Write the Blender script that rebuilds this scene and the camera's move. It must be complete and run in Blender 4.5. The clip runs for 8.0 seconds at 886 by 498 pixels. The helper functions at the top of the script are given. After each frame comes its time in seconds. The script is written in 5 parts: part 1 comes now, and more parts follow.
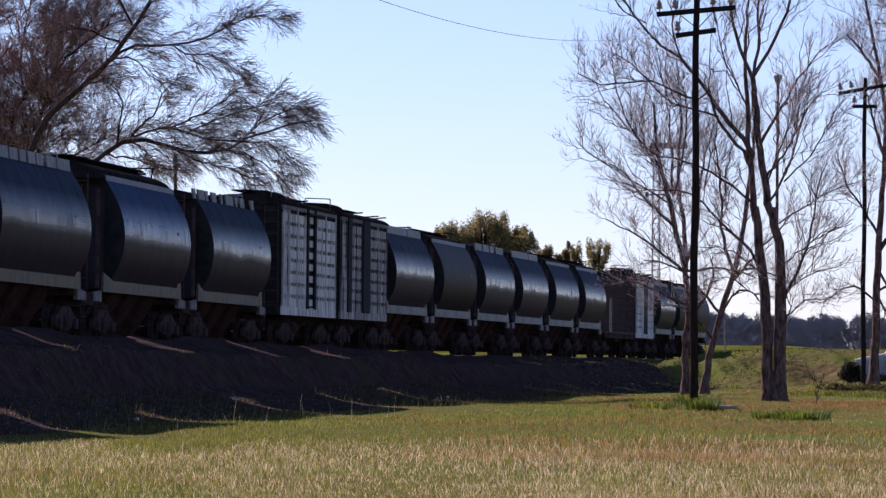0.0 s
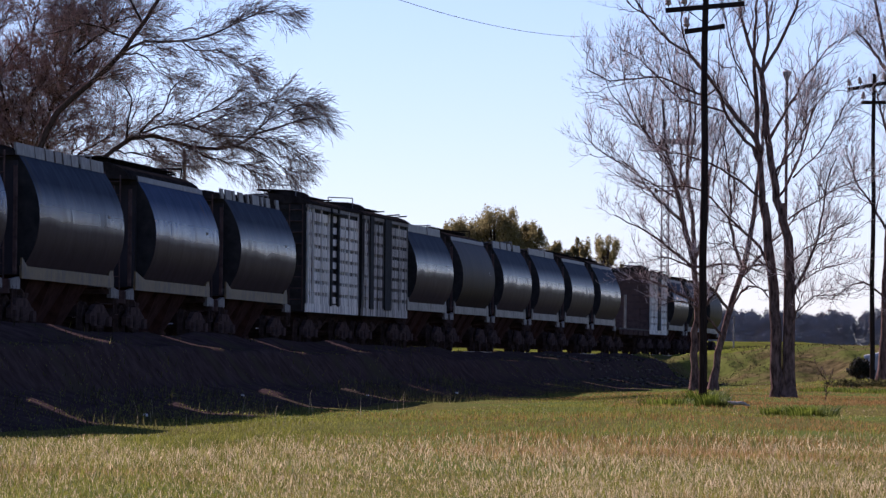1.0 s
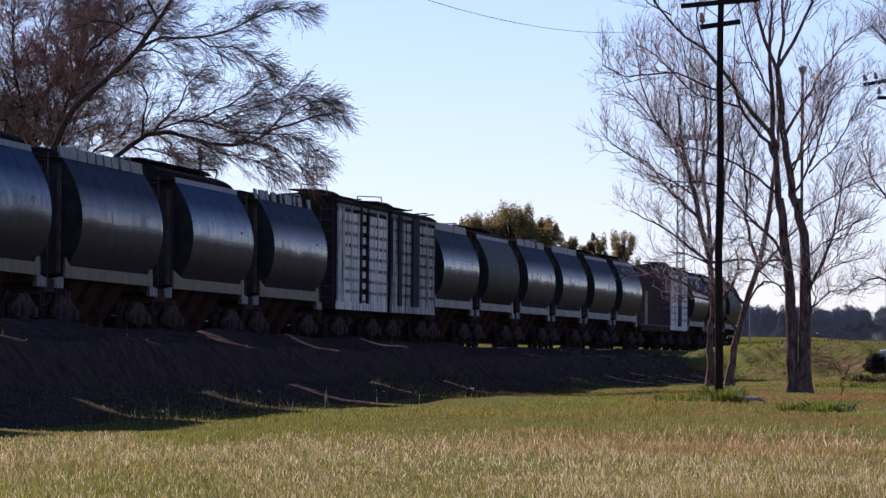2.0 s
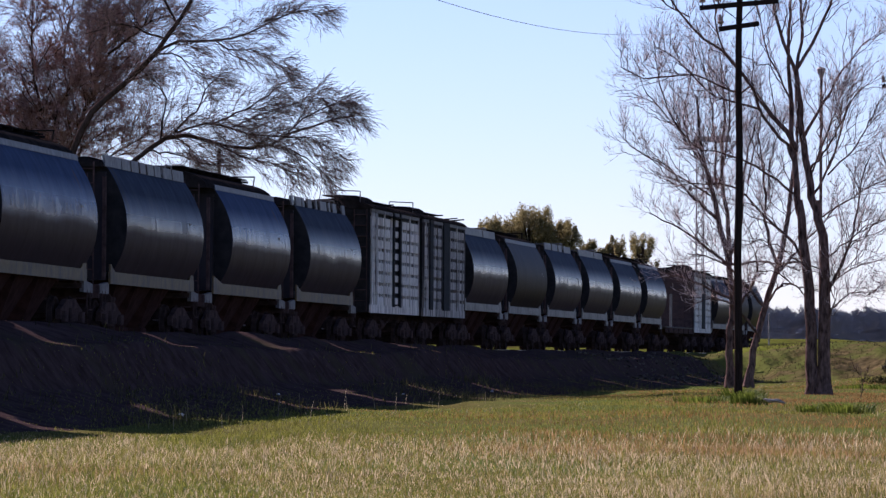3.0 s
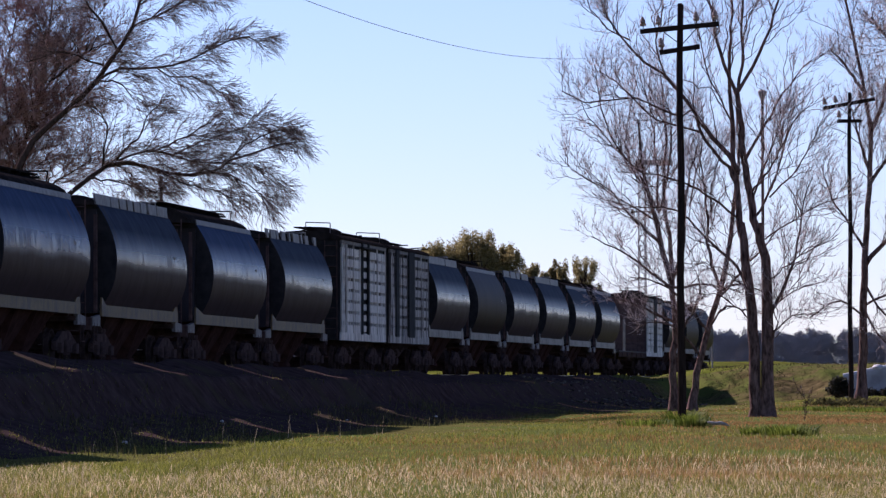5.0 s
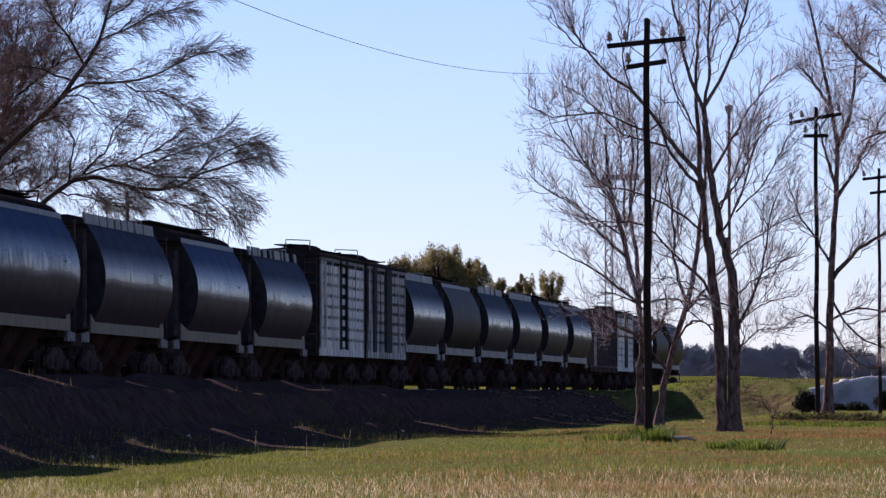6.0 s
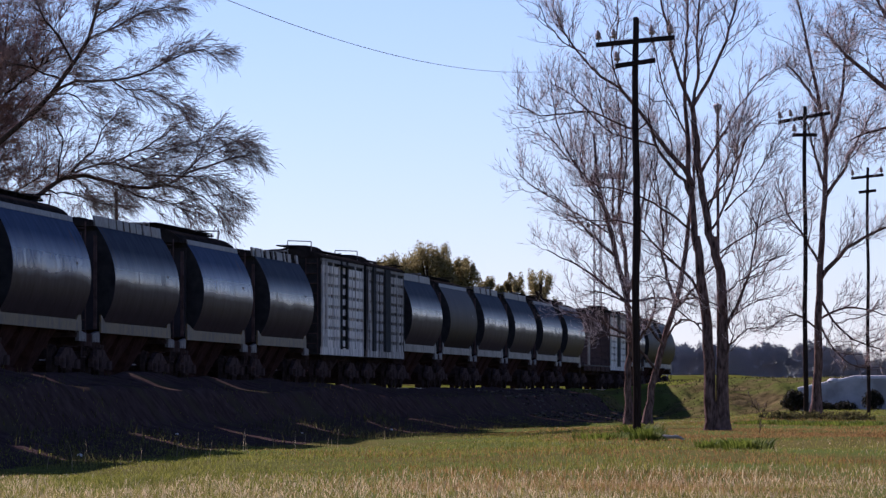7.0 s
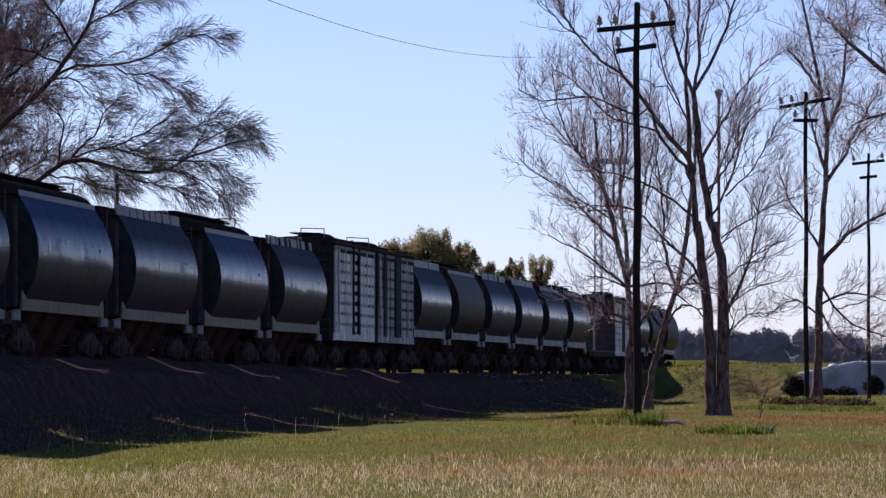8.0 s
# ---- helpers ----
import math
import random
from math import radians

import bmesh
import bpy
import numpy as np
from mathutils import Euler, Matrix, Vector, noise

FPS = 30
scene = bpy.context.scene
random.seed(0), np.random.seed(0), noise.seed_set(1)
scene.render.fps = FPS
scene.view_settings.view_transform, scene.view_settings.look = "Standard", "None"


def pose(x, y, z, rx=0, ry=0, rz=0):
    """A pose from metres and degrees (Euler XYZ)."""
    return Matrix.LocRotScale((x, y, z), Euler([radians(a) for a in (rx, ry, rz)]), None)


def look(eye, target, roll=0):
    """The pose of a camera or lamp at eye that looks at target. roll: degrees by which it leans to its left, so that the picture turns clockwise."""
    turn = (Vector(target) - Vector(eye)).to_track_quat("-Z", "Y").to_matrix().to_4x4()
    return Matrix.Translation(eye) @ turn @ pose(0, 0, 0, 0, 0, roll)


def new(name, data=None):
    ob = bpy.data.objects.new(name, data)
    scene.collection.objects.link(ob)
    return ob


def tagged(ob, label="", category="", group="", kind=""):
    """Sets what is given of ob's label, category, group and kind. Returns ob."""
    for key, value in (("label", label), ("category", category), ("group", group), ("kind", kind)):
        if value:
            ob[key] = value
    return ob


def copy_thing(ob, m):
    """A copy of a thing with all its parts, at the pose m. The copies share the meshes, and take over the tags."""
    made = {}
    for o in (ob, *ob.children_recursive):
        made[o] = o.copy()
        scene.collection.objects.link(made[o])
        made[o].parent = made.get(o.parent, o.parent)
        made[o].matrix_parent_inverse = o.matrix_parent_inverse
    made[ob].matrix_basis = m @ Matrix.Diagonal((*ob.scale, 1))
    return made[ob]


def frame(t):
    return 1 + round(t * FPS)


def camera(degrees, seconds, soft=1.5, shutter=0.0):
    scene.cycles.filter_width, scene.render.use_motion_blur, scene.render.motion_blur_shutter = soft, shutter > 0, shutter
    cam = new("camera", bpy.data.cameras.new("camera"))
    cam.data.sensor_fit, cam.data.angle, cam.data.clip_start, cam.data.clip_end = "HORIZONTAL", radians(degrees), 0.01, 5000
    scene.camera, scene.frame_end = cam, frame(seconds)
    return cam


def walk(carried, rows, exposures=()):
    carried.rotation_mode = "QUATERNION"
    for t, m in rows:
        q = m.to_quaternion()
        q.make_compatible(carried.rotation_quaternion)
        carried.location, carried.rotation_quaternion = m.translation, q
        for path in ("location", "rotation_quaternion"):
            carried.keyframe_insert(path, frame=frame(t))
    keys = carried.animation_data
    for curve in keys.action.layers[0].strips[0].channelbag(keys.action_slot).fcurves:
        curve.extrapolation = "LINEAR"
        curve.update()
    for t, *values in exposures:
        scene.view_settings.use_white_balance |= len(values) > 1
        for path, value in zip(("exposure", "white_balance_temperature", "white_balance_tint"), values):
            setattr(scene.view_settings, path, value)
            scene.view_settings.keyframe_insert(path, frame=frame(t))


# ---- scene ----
EYE = (0.0, 0.0, 1.5)
# the line of the track is +Y, the track lies to the left of the camera
cam = camera(10.182, 8.0, soft=1.4)

# seconds, degrees left of the track's direction, degrees up, lean of the picture
TURNS = [
    (0.0, 7.343, 1.287, 0.526),
    (0.5, 7.385, 1.255, 0.496),
    (1.0, 7.445, 1.241, 0.531),
    (1.5, 7.543, 1.214, 0.521),
    (1.7, 7.570, 1.195, 0.489),
    (2.8, 7.800, 1.201, 0.357),
    (3.0, 7.846, 1.221, 0.322),
    (3.5, 7.882, 1.268, -0.132),
    (4.0, 7.807, 1.343, -0.072),
    (4.5, 7.431, 1.421, -0.170),
    (5.0, 7.186, 1.512, -0.152),
    (5.2, 7.086, 1.559, -0.172),
    (6.3, 6.739, 1.707, -0.160),
    (6.5, 6.712, 1.719, -0.175),
    (7.0, 6.671, 1.663, -0.085),
    (7.5, 6.651, 1.587, -0.074),
    (8.0, 6.680, 1.490, -0.003),
]


def aim(left, up, lean):
    a, b = radians(left), radians(up)
    target = (EYE[0] - math.sin(a) * math.cos(b), EYE[1] + math.cos(a) * math.cos(b), EYE[2] + math.sin(b))
    return look(EYE, target, lean)


walk(cam, [(t, aim(left, up, lean)) for t, left, up, lean in TURNS], exposures=[(0.0, 0.62, 5560, 37), (4.5, 0.59, 5520, 37), (6.3, 0.51, 5450, 37), (8.0, 0.46, 5430, 37)])

# ---- light ----
SUN_UP, SUN_LEFT = 30.8, 50.0
world = bpy.data.worlds.new("world")
scene.world = world
world.use_nodes = True
wn = world.node_tree.nodes
sky = wn.new("ShaderNodeTexSky")
sky.sky_type = "NISHITA"
sky.sun_disc = False
sky.sun_elevation, sky.sun_rotation = radians(SUN_UP), radians(-SUN_LEFT)
sky.altitude, sky.air_density, sky.dust_density, sky.ozone_density = 0, 0.83, 0.0, 2.4
wn["Background"].inputs["Strength"].default_value = 0.0705
world.node_tree.links.new(sky.outputs[0], wn["Background"].inputs["Color"])

sun = new("sun", bpy.data.lights.new("sun", "SUN"))
sun.data.energy, sun.data.angle, sun.data.color = 5.7, radians(0.53), (1.0, 0.90, 0.74)
_a, _e = radians(SUN_LEFT), radians(SUN_UP)
sun.matrix_world = look((math.sin(_a) * -60 * math.cos(_e), math.cos(_a) * 60 * math.cos(_e), 60 * math.sin(_e)), (0, 0, 0))


# ---- materials ----
def material(name, low, high, rough=0.6, scale=4.0, stretch=(1, 1, 1), metal=0.0, bump=0.0, bump_scale=40.0, bump_dist=0.02, rough_var=0.0, third=None, third_at=0.62, third_scale=0.6, island=False, spec=0.5, thin=0.0, chalk=0.0, chalk_from=2.75, facing=None):
    """A procedural surface: two colours mixed by noise, a third in patches, fine relief."""
    m = bpy.data.materials.new(name)
    m.use_nodes = True
    n, l = m.node_tree.nodes, m.node_tree.links
    out, p = n["Material Output"], n["Principled BSDF"]
    tc = n.new("ShaderNodeTexCoord")
    mp = n.new("ShaderNodeMapping")
    mp.inputs["Scale"].default_value = stretch
    l.new(tc.outputs["Object"], mp.inputs["Vector"])
    tex = n.new("ShaderNodeTexNoise")
    tex.inputs["Scale"].default_value, tex.inputs["Detail"].default_value, tex.inputs["Roughness"].default_value = scale, 5.0, 0.62
    l.new(mp.outputs[0], tex.inputs["Vector"])
    ramp = n.new("ShaderNodeValToRGB")
    ramp.color_ramp.elements[0].position, ramp.color_ramp.elements[1].position = 0.32, 0.68
    ramp.color_ramp.elements[0].color, ramp.color_ramp.elements[1].color = (*low, 1), (*high, 1)
    if island:
        geo = n.new("ShaderNodeNewGeometry")
        add = n.new("ShaderNodeMath")
        add.operation = "MULTIPLY_ADD"
        add.inputs[1].default_value, add.inputs[2].default_value = 0.6, -0.3
        l.new(geo.outputs["Random Per Island"], add.inputs[0])
        add2 = n.new("ShaderNodeMath")
        l.new(add.outputs[0], add2.inputs[0])
        l.new(tex.outputs["Fac"], add2.inputs[1])
        l.new(add2.outputs[0], ramp.inputs["Fac"])
    else:
        l.new(tex.outputs["Fac"], ramp.inputs["Fac"])
    colour = ramp.outputs["Color"]
    if third:
        big = n.new("ShaderNodeTexNoise")
        big.inputs["Scale"].default_value, big.inputs["Detail"].default_value = third_scale, 4.0
        l.new(mp.outputs[0], big.inputs["Vector"])
        cut = n.new("ShaderNodeMapRange")
        cut.inputs["From Min"].default_value, cut.inputs["From Max"].default_value = third_at - 0.08, third_at + 0.08
        l.new(big.outputs["Fac"], cut.inputs["Value"])
        mix = n.new("ShaderNodeMix")
        mix.data_type = "RGBA"
        l.new(cut.outputs[0], mix.inputs["Factor"])
        l.new(colour, mix.inputs["A"])
        mix.inputs["B"].default_value = (*third, 1)
        colour = mix.outputs["Result"]
    l.new(colour, p.inputs["Base Color"])
    p.inputs["Roughness"].default_value, p.inputs["Metallic"].default_value = rough, metal
    p.inputs["Specular IOR Level"].default_value = spec
    if rough_var:
        mr = n.new("ShaderNodeMapRange")
        mr.inputs["To Min"].default_value, mr.inputs["To Max"].default_value = rough - rough_var, rough + rough_var
        l.new(tex.outputs["Fac"], mr.inputs["Value"])
        l.new(mr.outputs[0], p.inputs["Roughness"])
    if chalk:
        # weathered, chalky paint on the upper plates
        sep = n.new("ShaderNodeSeparateXYZ")
        l.new(tc.outputs["Object"], sep.inputs[0])
        hi = n.new("ShaderNodeMapRange")
        hi.inputs["From Min"].default_value, hi.inputs["From Max"].default_value = chalk_from, chalk_from + 0.8
        hi.inputs["To Min"].default_value, hi.inputs["To Max"].default_value = 0.0, 1.0
        l.new(sep.outputs["Z"], hi.inputs["Value"])
        # duller lower plates; the brown below paints in the meadow's reflection
        low_map = n.new("ShaderNodeMapRange")
        low_map.inputs["From Min"].default_value, low_map.inputs["From Max"].default_value = 2.98, 2.66
        rim_map = n.new("ShaderNodeMapping")
        rim_map.inputs["Scale"].default_value = (0.5, 0.55, 0.6)
        own = n.new("ShaderNodeObjectInfo")
        far_off = n.new("ShaderNodeMath")
        far_off.operation = "MULTIPLY"
        far_off.inputs[1].default_value = 61.0
        l.new(own.outputs["Random"], far_off.inputs[0])
        shift = n.new("ShaderNodeVectorMath")
        l.new(tc.outputs["Object"], shift.inputs[0])
        l.new(far_off.outputs[0], shift.inputs[1])
        l.new(shift.outputs[0], rim_map.inputs["Vector"])
        rim_noise = n.new("ShaderNodeTexNoise")
        rim_noise.inputs["Scale"].default_value, rim_noise.inputs["Detail"].default_value = 1.0, 3.5
        l.new(rim_map.outputs[0], rim_noise.inputs["Vector"])
        jag = n.new("ShaderNodeMath")
        jag.operation = "MULTIPLY_ADD"
        jag.inputs[1].default_value = 0.40
        l.new(rim_noise.outputs["Fac"], jag.inputs[0])
        l.new(sep.outputs["Z"], jag.inputs[2])
        l.new(jag.outputs[0], low_map.inputs["Value"])
        dull = n.new("ShaderNodeMath")
        dull.operation = "MAXIMUM"
        l.new(hi.outputs[0], dull.inputs[0])
        part_dull = n.new("ShaderNodeMath")
        part_dull.operation = "MULTIPLY"
        part_dull.inputs[1].default_value = 0.80
        l.new(low_map.outputs[0], part_dull.inputs[0])
        l.new(part_dull.outputs[0], dull.inputs[1])
        # rain streaks that dull the gloss in broad vertical runs
        run = n.new("ShaderNodeMapping")
        run.inputs["Scale"].default_value = (0.3, 1.7, 0.22)
        l.new(shift.outputs[0], run.inputs["Vector"])
        runs = n.new("ShaderNodeTexNoise")
        runs.inputs["Scale"].default_value, runs.inputs["Detail"].default_value, runs.inputs["Roughness"].default_value = 1.0, 2.5, 0.55
        l.new(run.outputs[0], runs.inputs["Vector"])
        cutr = n.new("ShaderNodeMapRange")
        cutr.inputs["From Min"].default_value, cutr.inputs["From Max"].default_value = 0.50, 0.64
        cutr.inputs["To Max"].default_value = 0.42
        l.new(runs.outputs["Fac"], cutr.inputs["Value"])
        dull2 = n.new("ShaderNodeMath")
        dull2.operation = "MAXIMUM"
        l.new(dull.outputs[0], dull2.inputs[0])
        l.new(cutr.outputs[0], dull2.inputs[1])
        dull = dull2
        # brown mixed into the lower plates' colour for the reflected ground
        ground_reflection = n.new("ShaderNodeMix")
        ground_reflection.data_type = "RGBA"
        l.new(low_map.outputs[0], ground_reflection.inputs["Factor"])
        l.new(colour, ground_reflection.inputs["A"])
        ground_reflection.inputs["B"].default_value = (0.056, 0.039, 0.040, 1)
        l.new(ground_reflection.outputs["Result"], p.inputs["Base Color"])
        for pin, low_v, high_v in (("Roughness", rough, chalk), ("Specular IOR Level", spec, spec * 0.10)):
            mixf = n.new("ShaderNodeMix")
            mixf.inputs["A"].default_value, mixf.inputs["B"].default_value = low_v, high_v
            l.new(dull.outputs[0], mixf.inputs["Factor"])
            if rough_var and pin == "Roughness":
                l.new(mr.outputs[0], mixf.inputs["A"])
            l.new(mixf.outputs["Result"], p.inputs[pin])
    if bump:
        fine = n.new("ShaderNodeTexNoise")
        fine.inputs["Scale"].default_value, fine.inputs["Detail"].default_value = bump_scale, 4.0
        l.new(mp.outputs[0], fine.inputs["Vector"])
        b = n.new("ShaderNodeBump")
        b.inputs["Strength"].default_value, b.inputs["Distance"].default_value = bump, bump_dist
        l.new(fine.outputs["Fac"], b.inputs["Height"])
        l.new(b.outputs[0], p.inputs["Normal"])
        if chalk:
            # plates buckled between their welds
            dent = n.new("ShaderNodeTexNoise")
            dent.inputs["Scale"].default_value, dent.inputs["Detail"].default_value = 1.1, 2.0
            l.new(shift.outputs[0], dent.inputs["Vector"])
            d = n.new("ShaderNodeBump")
            d.inputs["Strength"].default_value, d.inputs["Distance"].default_value = 0.5, 0.05
            l.new(dent.outputs["Fac"], d.inputs["Height"])
            l.new(d.outputs[0], b.inputs["Normal"])
    if facing:
        # a mass of fine twigs is lit as one surface
        way = n.new("ShaderNodeCombineXYZ")
        for k in range(3):
            way.inputs[k].default_value = facing[k]
        l.new(way.outputs[0], p.inputs["Normal"])
    if thin:
        tr = n.new("ShaderNodeBsdfTranslucent")
        l.new(colour, tr.inputs["Color"])
        ms = n.new("ShaderNodeMixShader")
        ms.inputs[0].default_value = thin
        l.new(p.outputs[0], ms.inputs[1])
        l.new(tr.outputs[0], ms.inputs[2])
        l.new(ms.outputs[0], out.inputs["Surface"])
    return m


M_SOIL = material("meadow_soil", (0.060, 0.056, 0.015), (0.150, 0.125, 0.042), 0.95, 3.0, bump=0.6, bump_scale=9, third=(0.085, 0.105, 0.026), third_at=0.5, third_scale=0.16, spec=0.0)
# bank earth, darkened in its colour for the shade the train casts
M_BANK_DARK = material("shade_dark_bank_earth", (0.034, 0.0213, 0.0195), (0.079, 0.053, 0.047), 0.95, 2.2, bump=0.7, bump_scale=12, third=(0.060, 0.047, 0.030), third_at=0.60, third_scale=0.5, spec=0.0)
M_GRASS = material("dry_grass", (0.22, 0.165, 0.040), (0.68, 0.52, 0.30), 0.7, 0.5, island=True, third=(0.30, 0.16, 0.05), third_at=0.63, third_scale=0.10, spec=0.15, thin=0.45)
M_GREEN = material("green_grass", (0.095, 0.100, 0.010), (0.26, 0.255, 0.045), 0.6, 0.6, island=True, spec=0.2, thin=0.45)
M_RUSSET = material("russet_grass", (0.145, 0.074, 0.018), (0.38, 0.215, 0.075), 0.7, 0.6, island=True, spec=0.15, thin=0.45)
M_CLOD = material("rough_earth_bank", (0.030, 0.024, 0.010), (0.165, 0.122, 0.054), 0.95, 1.6, bump=1.0, bump_scale=3, bump_dist=0.12, third=(0.090, 0.100, 0.024), third_at=0.47, third_scale=0.45, spec=0.0)
M_LAWN = material("field_grass", (0.075, 0.090, 0.012), (0.16, 0.16, 0.030), 0.95, 0.7, bump=0.8, bump_scale=5, third=(0.09, 0.075, 0.022), third_at=0.6, third_scale=0.2, spec=0.0)
M_WEED = material("bank_weed_leaves", (0.045, 0.042, 0.018), (0.14, 0.125, 0.045), 0.8, 0.7, island=True, spec=0.0, thin=0.35)
M_STALK = material("dry_stalk", (0.25, 0.19, 0.10), (0.42, 0.34, 0.20), 0.8, 3, spec=0.1)
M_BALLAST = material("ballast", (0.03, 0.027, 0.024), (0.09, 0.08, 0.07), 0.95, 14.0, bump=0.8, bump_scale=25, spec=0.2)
M_TIE = material("sleeper_wood", (0.03, 0.025, 0.02), (0.09, 0.07, 0.05), 0.9, 8.0, (4, 1, 4), bump=0.4)
M_RAIL = material("rail_steel", (0.10, 0.05, 0.03), (0.22, 0.14, 0.10), 0.5, 10.0, metal=0.7)
M_BODY = material("dark_hopper_paint", (0.017, 0.024, 0.042), (0.036, 0.046, 0.070), 0.13, 2.5, (1, 1.1, 0.3), rough_var=0.03, third=(0.050, 0.042, 0.038), third_at=0.66, third_scale=1.2, bump=0.012, bump_scale=6, spec=0.060, chalk=0.55, chalk_from=2.66)
M_BODY3 = material("blue_black_hopper_paint", (0.020, 0.035, 0.080), (0.040, 0.064, 0.128), 0.13, 2.5, (1, 1.1, 0.3), rough_var=0.03, third=(0.16, 0.085, 0.035), third_at=0.72, third_scale=1.0, bump=0.012, bump_scale=6, spec=0.054, chalk=0.5, chalk_from=2.75)
M_BODY2 = material("sooty_hopper_paint", (0.018, 0.012, 0.011), (0.038, 0.026, 0.023), 0.5, 2.5, (1, 3, 0.35), rough_var=0.10, third=(0.05, 0.03, 0.022), third_at=0.62, third_scale=1.2, bump=0.05, bump_scale=6, spec=0.02)
M_CREAM = material("faded_cream_paint", (0.076, 0.048, 0.016), (0.155, 0.100, 0.033), 0.6, 3.0, (3, 2, 1), third=(0.06, 0.042, 0.028), third_at=0.58, third_scale=2.0, bump=0.1)
M_PALE = material("chalky_white_paint", (0.13, 0.112, 0.092), (0.28, 0.25, 0.205), 0.6, 3.0, (3, 2, 1), third=(0.085, 0.066, 0.055), third_at=0.56, third_scale=1.4, bump=0.1)
M_COAM = material("grey_roof_coaming", (0.085, 0.078, 0.068), (0.21, 0.19, 0.165), 0.55, 3.0, (2, 2, 1), third=(0.10, 0.07, 0.05), third_at=0.62, third_scale=2.5)
M_ROOF = material("dusty_roof_steel", (0.014, 0.012, 0.011), (0.036, 0.030, 0.027), 0.7, 3.0, bump=0.1, spec=0.0)
M_UNDER = material("grimy_underframe", (0.042, 0.029, 0.027), (0.098, 0.066, 0.059), 0.85, 5.0, bump=0.2, spec=0.0)
M_CHUTE = material("rust_red_chute", (0.032, 0.017, 0.015), (0.066, 0.035, 0.030), 0.85, 3.0, bump=0.1, spec=0.0)
M_WHEEL = material("wheel_steel", (0.029, 0.020, 0.018), (0.066, 0.045, 0.039), 0.75, 6.0, spec=0.0)
M_PLATE = material("light_grey_plate", (0.09, 0.083, 0.08), (0.23, 0.212, 0.198), 0.6, 4.0, spec=0.1)
M_BOARD = material("weathered_white_boarding", (0.46, 0.425, 0.365), (0.86, 0.80, 0.70), 0.65, 2.0, (1, 5, 0.5), third=(0.19, 0.155, 0.13), third_at=0.57, third_scale=1.3, bump=0.15)
M_BOARD3 = material("grimy_white_boarding", (0.26, 0.225, 0.195), (0.66, 0.595, 0.51), 0.7, 2.0, (1, 6, 0.35), third=(0.075, 0.062, 0.055), third_at=0.50, third_scale=1.2, bump=0.15)
M_BOARD2 = material("rust_red_boarding", (0.036, 0.017, 0.015), (0.075, 0.036, 0.030), 0.7, 2.0, (1, 5, 0.5), bump=0.15)
M_END = material("blue_black_end_paint", (0.020, 0.018, 0.020), (0.038, 0.034, 0.036), 0.5, 2.0, (1, 1, 0.4), third=(0.035, 0.030, 0.028), third_at=0.6, third_scale=1.5, bump=0.05, spec=0.05)
# for dark posts, and for interior and end shade put into the colour
M_DARK = material("dark_posts_and_shade", (0.012, 0.012, 0.013), (0.03, 0.028, 0.026), 0.9, 4.0, spec=0.2)
M_POLE = material("creosoted_pole", (0.014, 0.010, 0.009), (0.045, 0.032, 0.026), 0.85, 6.0, (6, 6, 0.5), bump=0.4, bump_scale=20, spec=0.0)
M_GLASS = material("brown_insulator", (0.20, 0.11, 0.07), (0.45, 0.32, 0.24), 0.25, 9.0)
M_WIRE = material("bare_wire", (0.2, 0.2, 0.2), (0.35, 0.35, 0.35), 0.5, 9.0, metal=0.6)
M_BARK = material("grey_bark", (0.022, 0.013, 0.012), (0.23, 0.148, 0.122), 0.9, 3.2, (3.5, 3.5, 1.1), bump=0.8, bump_scale=6, bump_dist=0.03, spec=0.0)
M_TWIG = material("red_brown_twig", (0.15, 0.105, 0.088), (0.78, 0.63, 0.55), 0.8, 3.0, island=True, spec=0.0)
M_BARK2 = material("dark_bark", (0.025, 0.018, 0.015), (0.085, 0.060, 0.048), 0.9, 5.0, (4, 4, 0.8), bump=0.8, bump_scale=12, spec=0.0)
M_TWIG2 = material("dark_twig", (0.10, 0.068, 0.056), (0.30, 0.21, 0.17), 0.8, 3.0, island=True, spec=0.0)
M_TWIG3 = material("rusty_twig", (0.18, 0.095, 0.072), (0.42, 0.25, 0.20), 0.8, 3.0, island=True, spec=0.0)
M_LEAF = material("olive_leaves", (0.155, 0.128, 0.052), (0.31, 0.255, 0.112), 0.7, 0.8, island=True, spec=0.0, thin=0.6)
M_SHRUB = material("dark_shrub_leaves", (0.010, 0.011, 0.006), (0.035, 0.030, 0.016), 0.7, 0.8, island=True, spec=0.15, thin=0.2)
# paler than real twigs: the distance haze is put into the colour
M_WOODS = material("haze_pale_woods", (0.46, 0.395, 0.355), (0.58, 0.49, 0.42), 0.9, 0.05, spec=0.0, facing=(0.0, -0.60, 0.80))
M_WALL = material("whitewashed_concrete", (0.36, 0.335, 0.31), (0.52, 0.485, 0.45), 0.9, 1.5, third=(0.28, 0.26, 0.235), third_at=0.60, third_scale=0.8, bump=0.2)
M_TUFT = material("dark_green_blades", (0.060, 0.085, 0.010), (0.215, 0.25, 0.036), 0.6, 0.6, island=True, spec=0.05, thin=0.3)
# tone of the clods that replace a sunlit patch on the bank
M_LIT_CLODS = material("lit_patch_clods", (0.025, 0.021, 0.017), (0.14, 0.12, 0.095), 0.95, 2.0, island=True, spec=0.0)
M_CAP = material("bare_concrete_coping", (0.45, 0.42, 0.38), (0.66, 0.63, 0.58), 0.85, 4.0, bump=0.3)
M_SIGNAL = material("weathered_signal_paint", (0.20, 0.16, 0.14), (0.46, 0.38, 0.34), 0.7, 5.0)
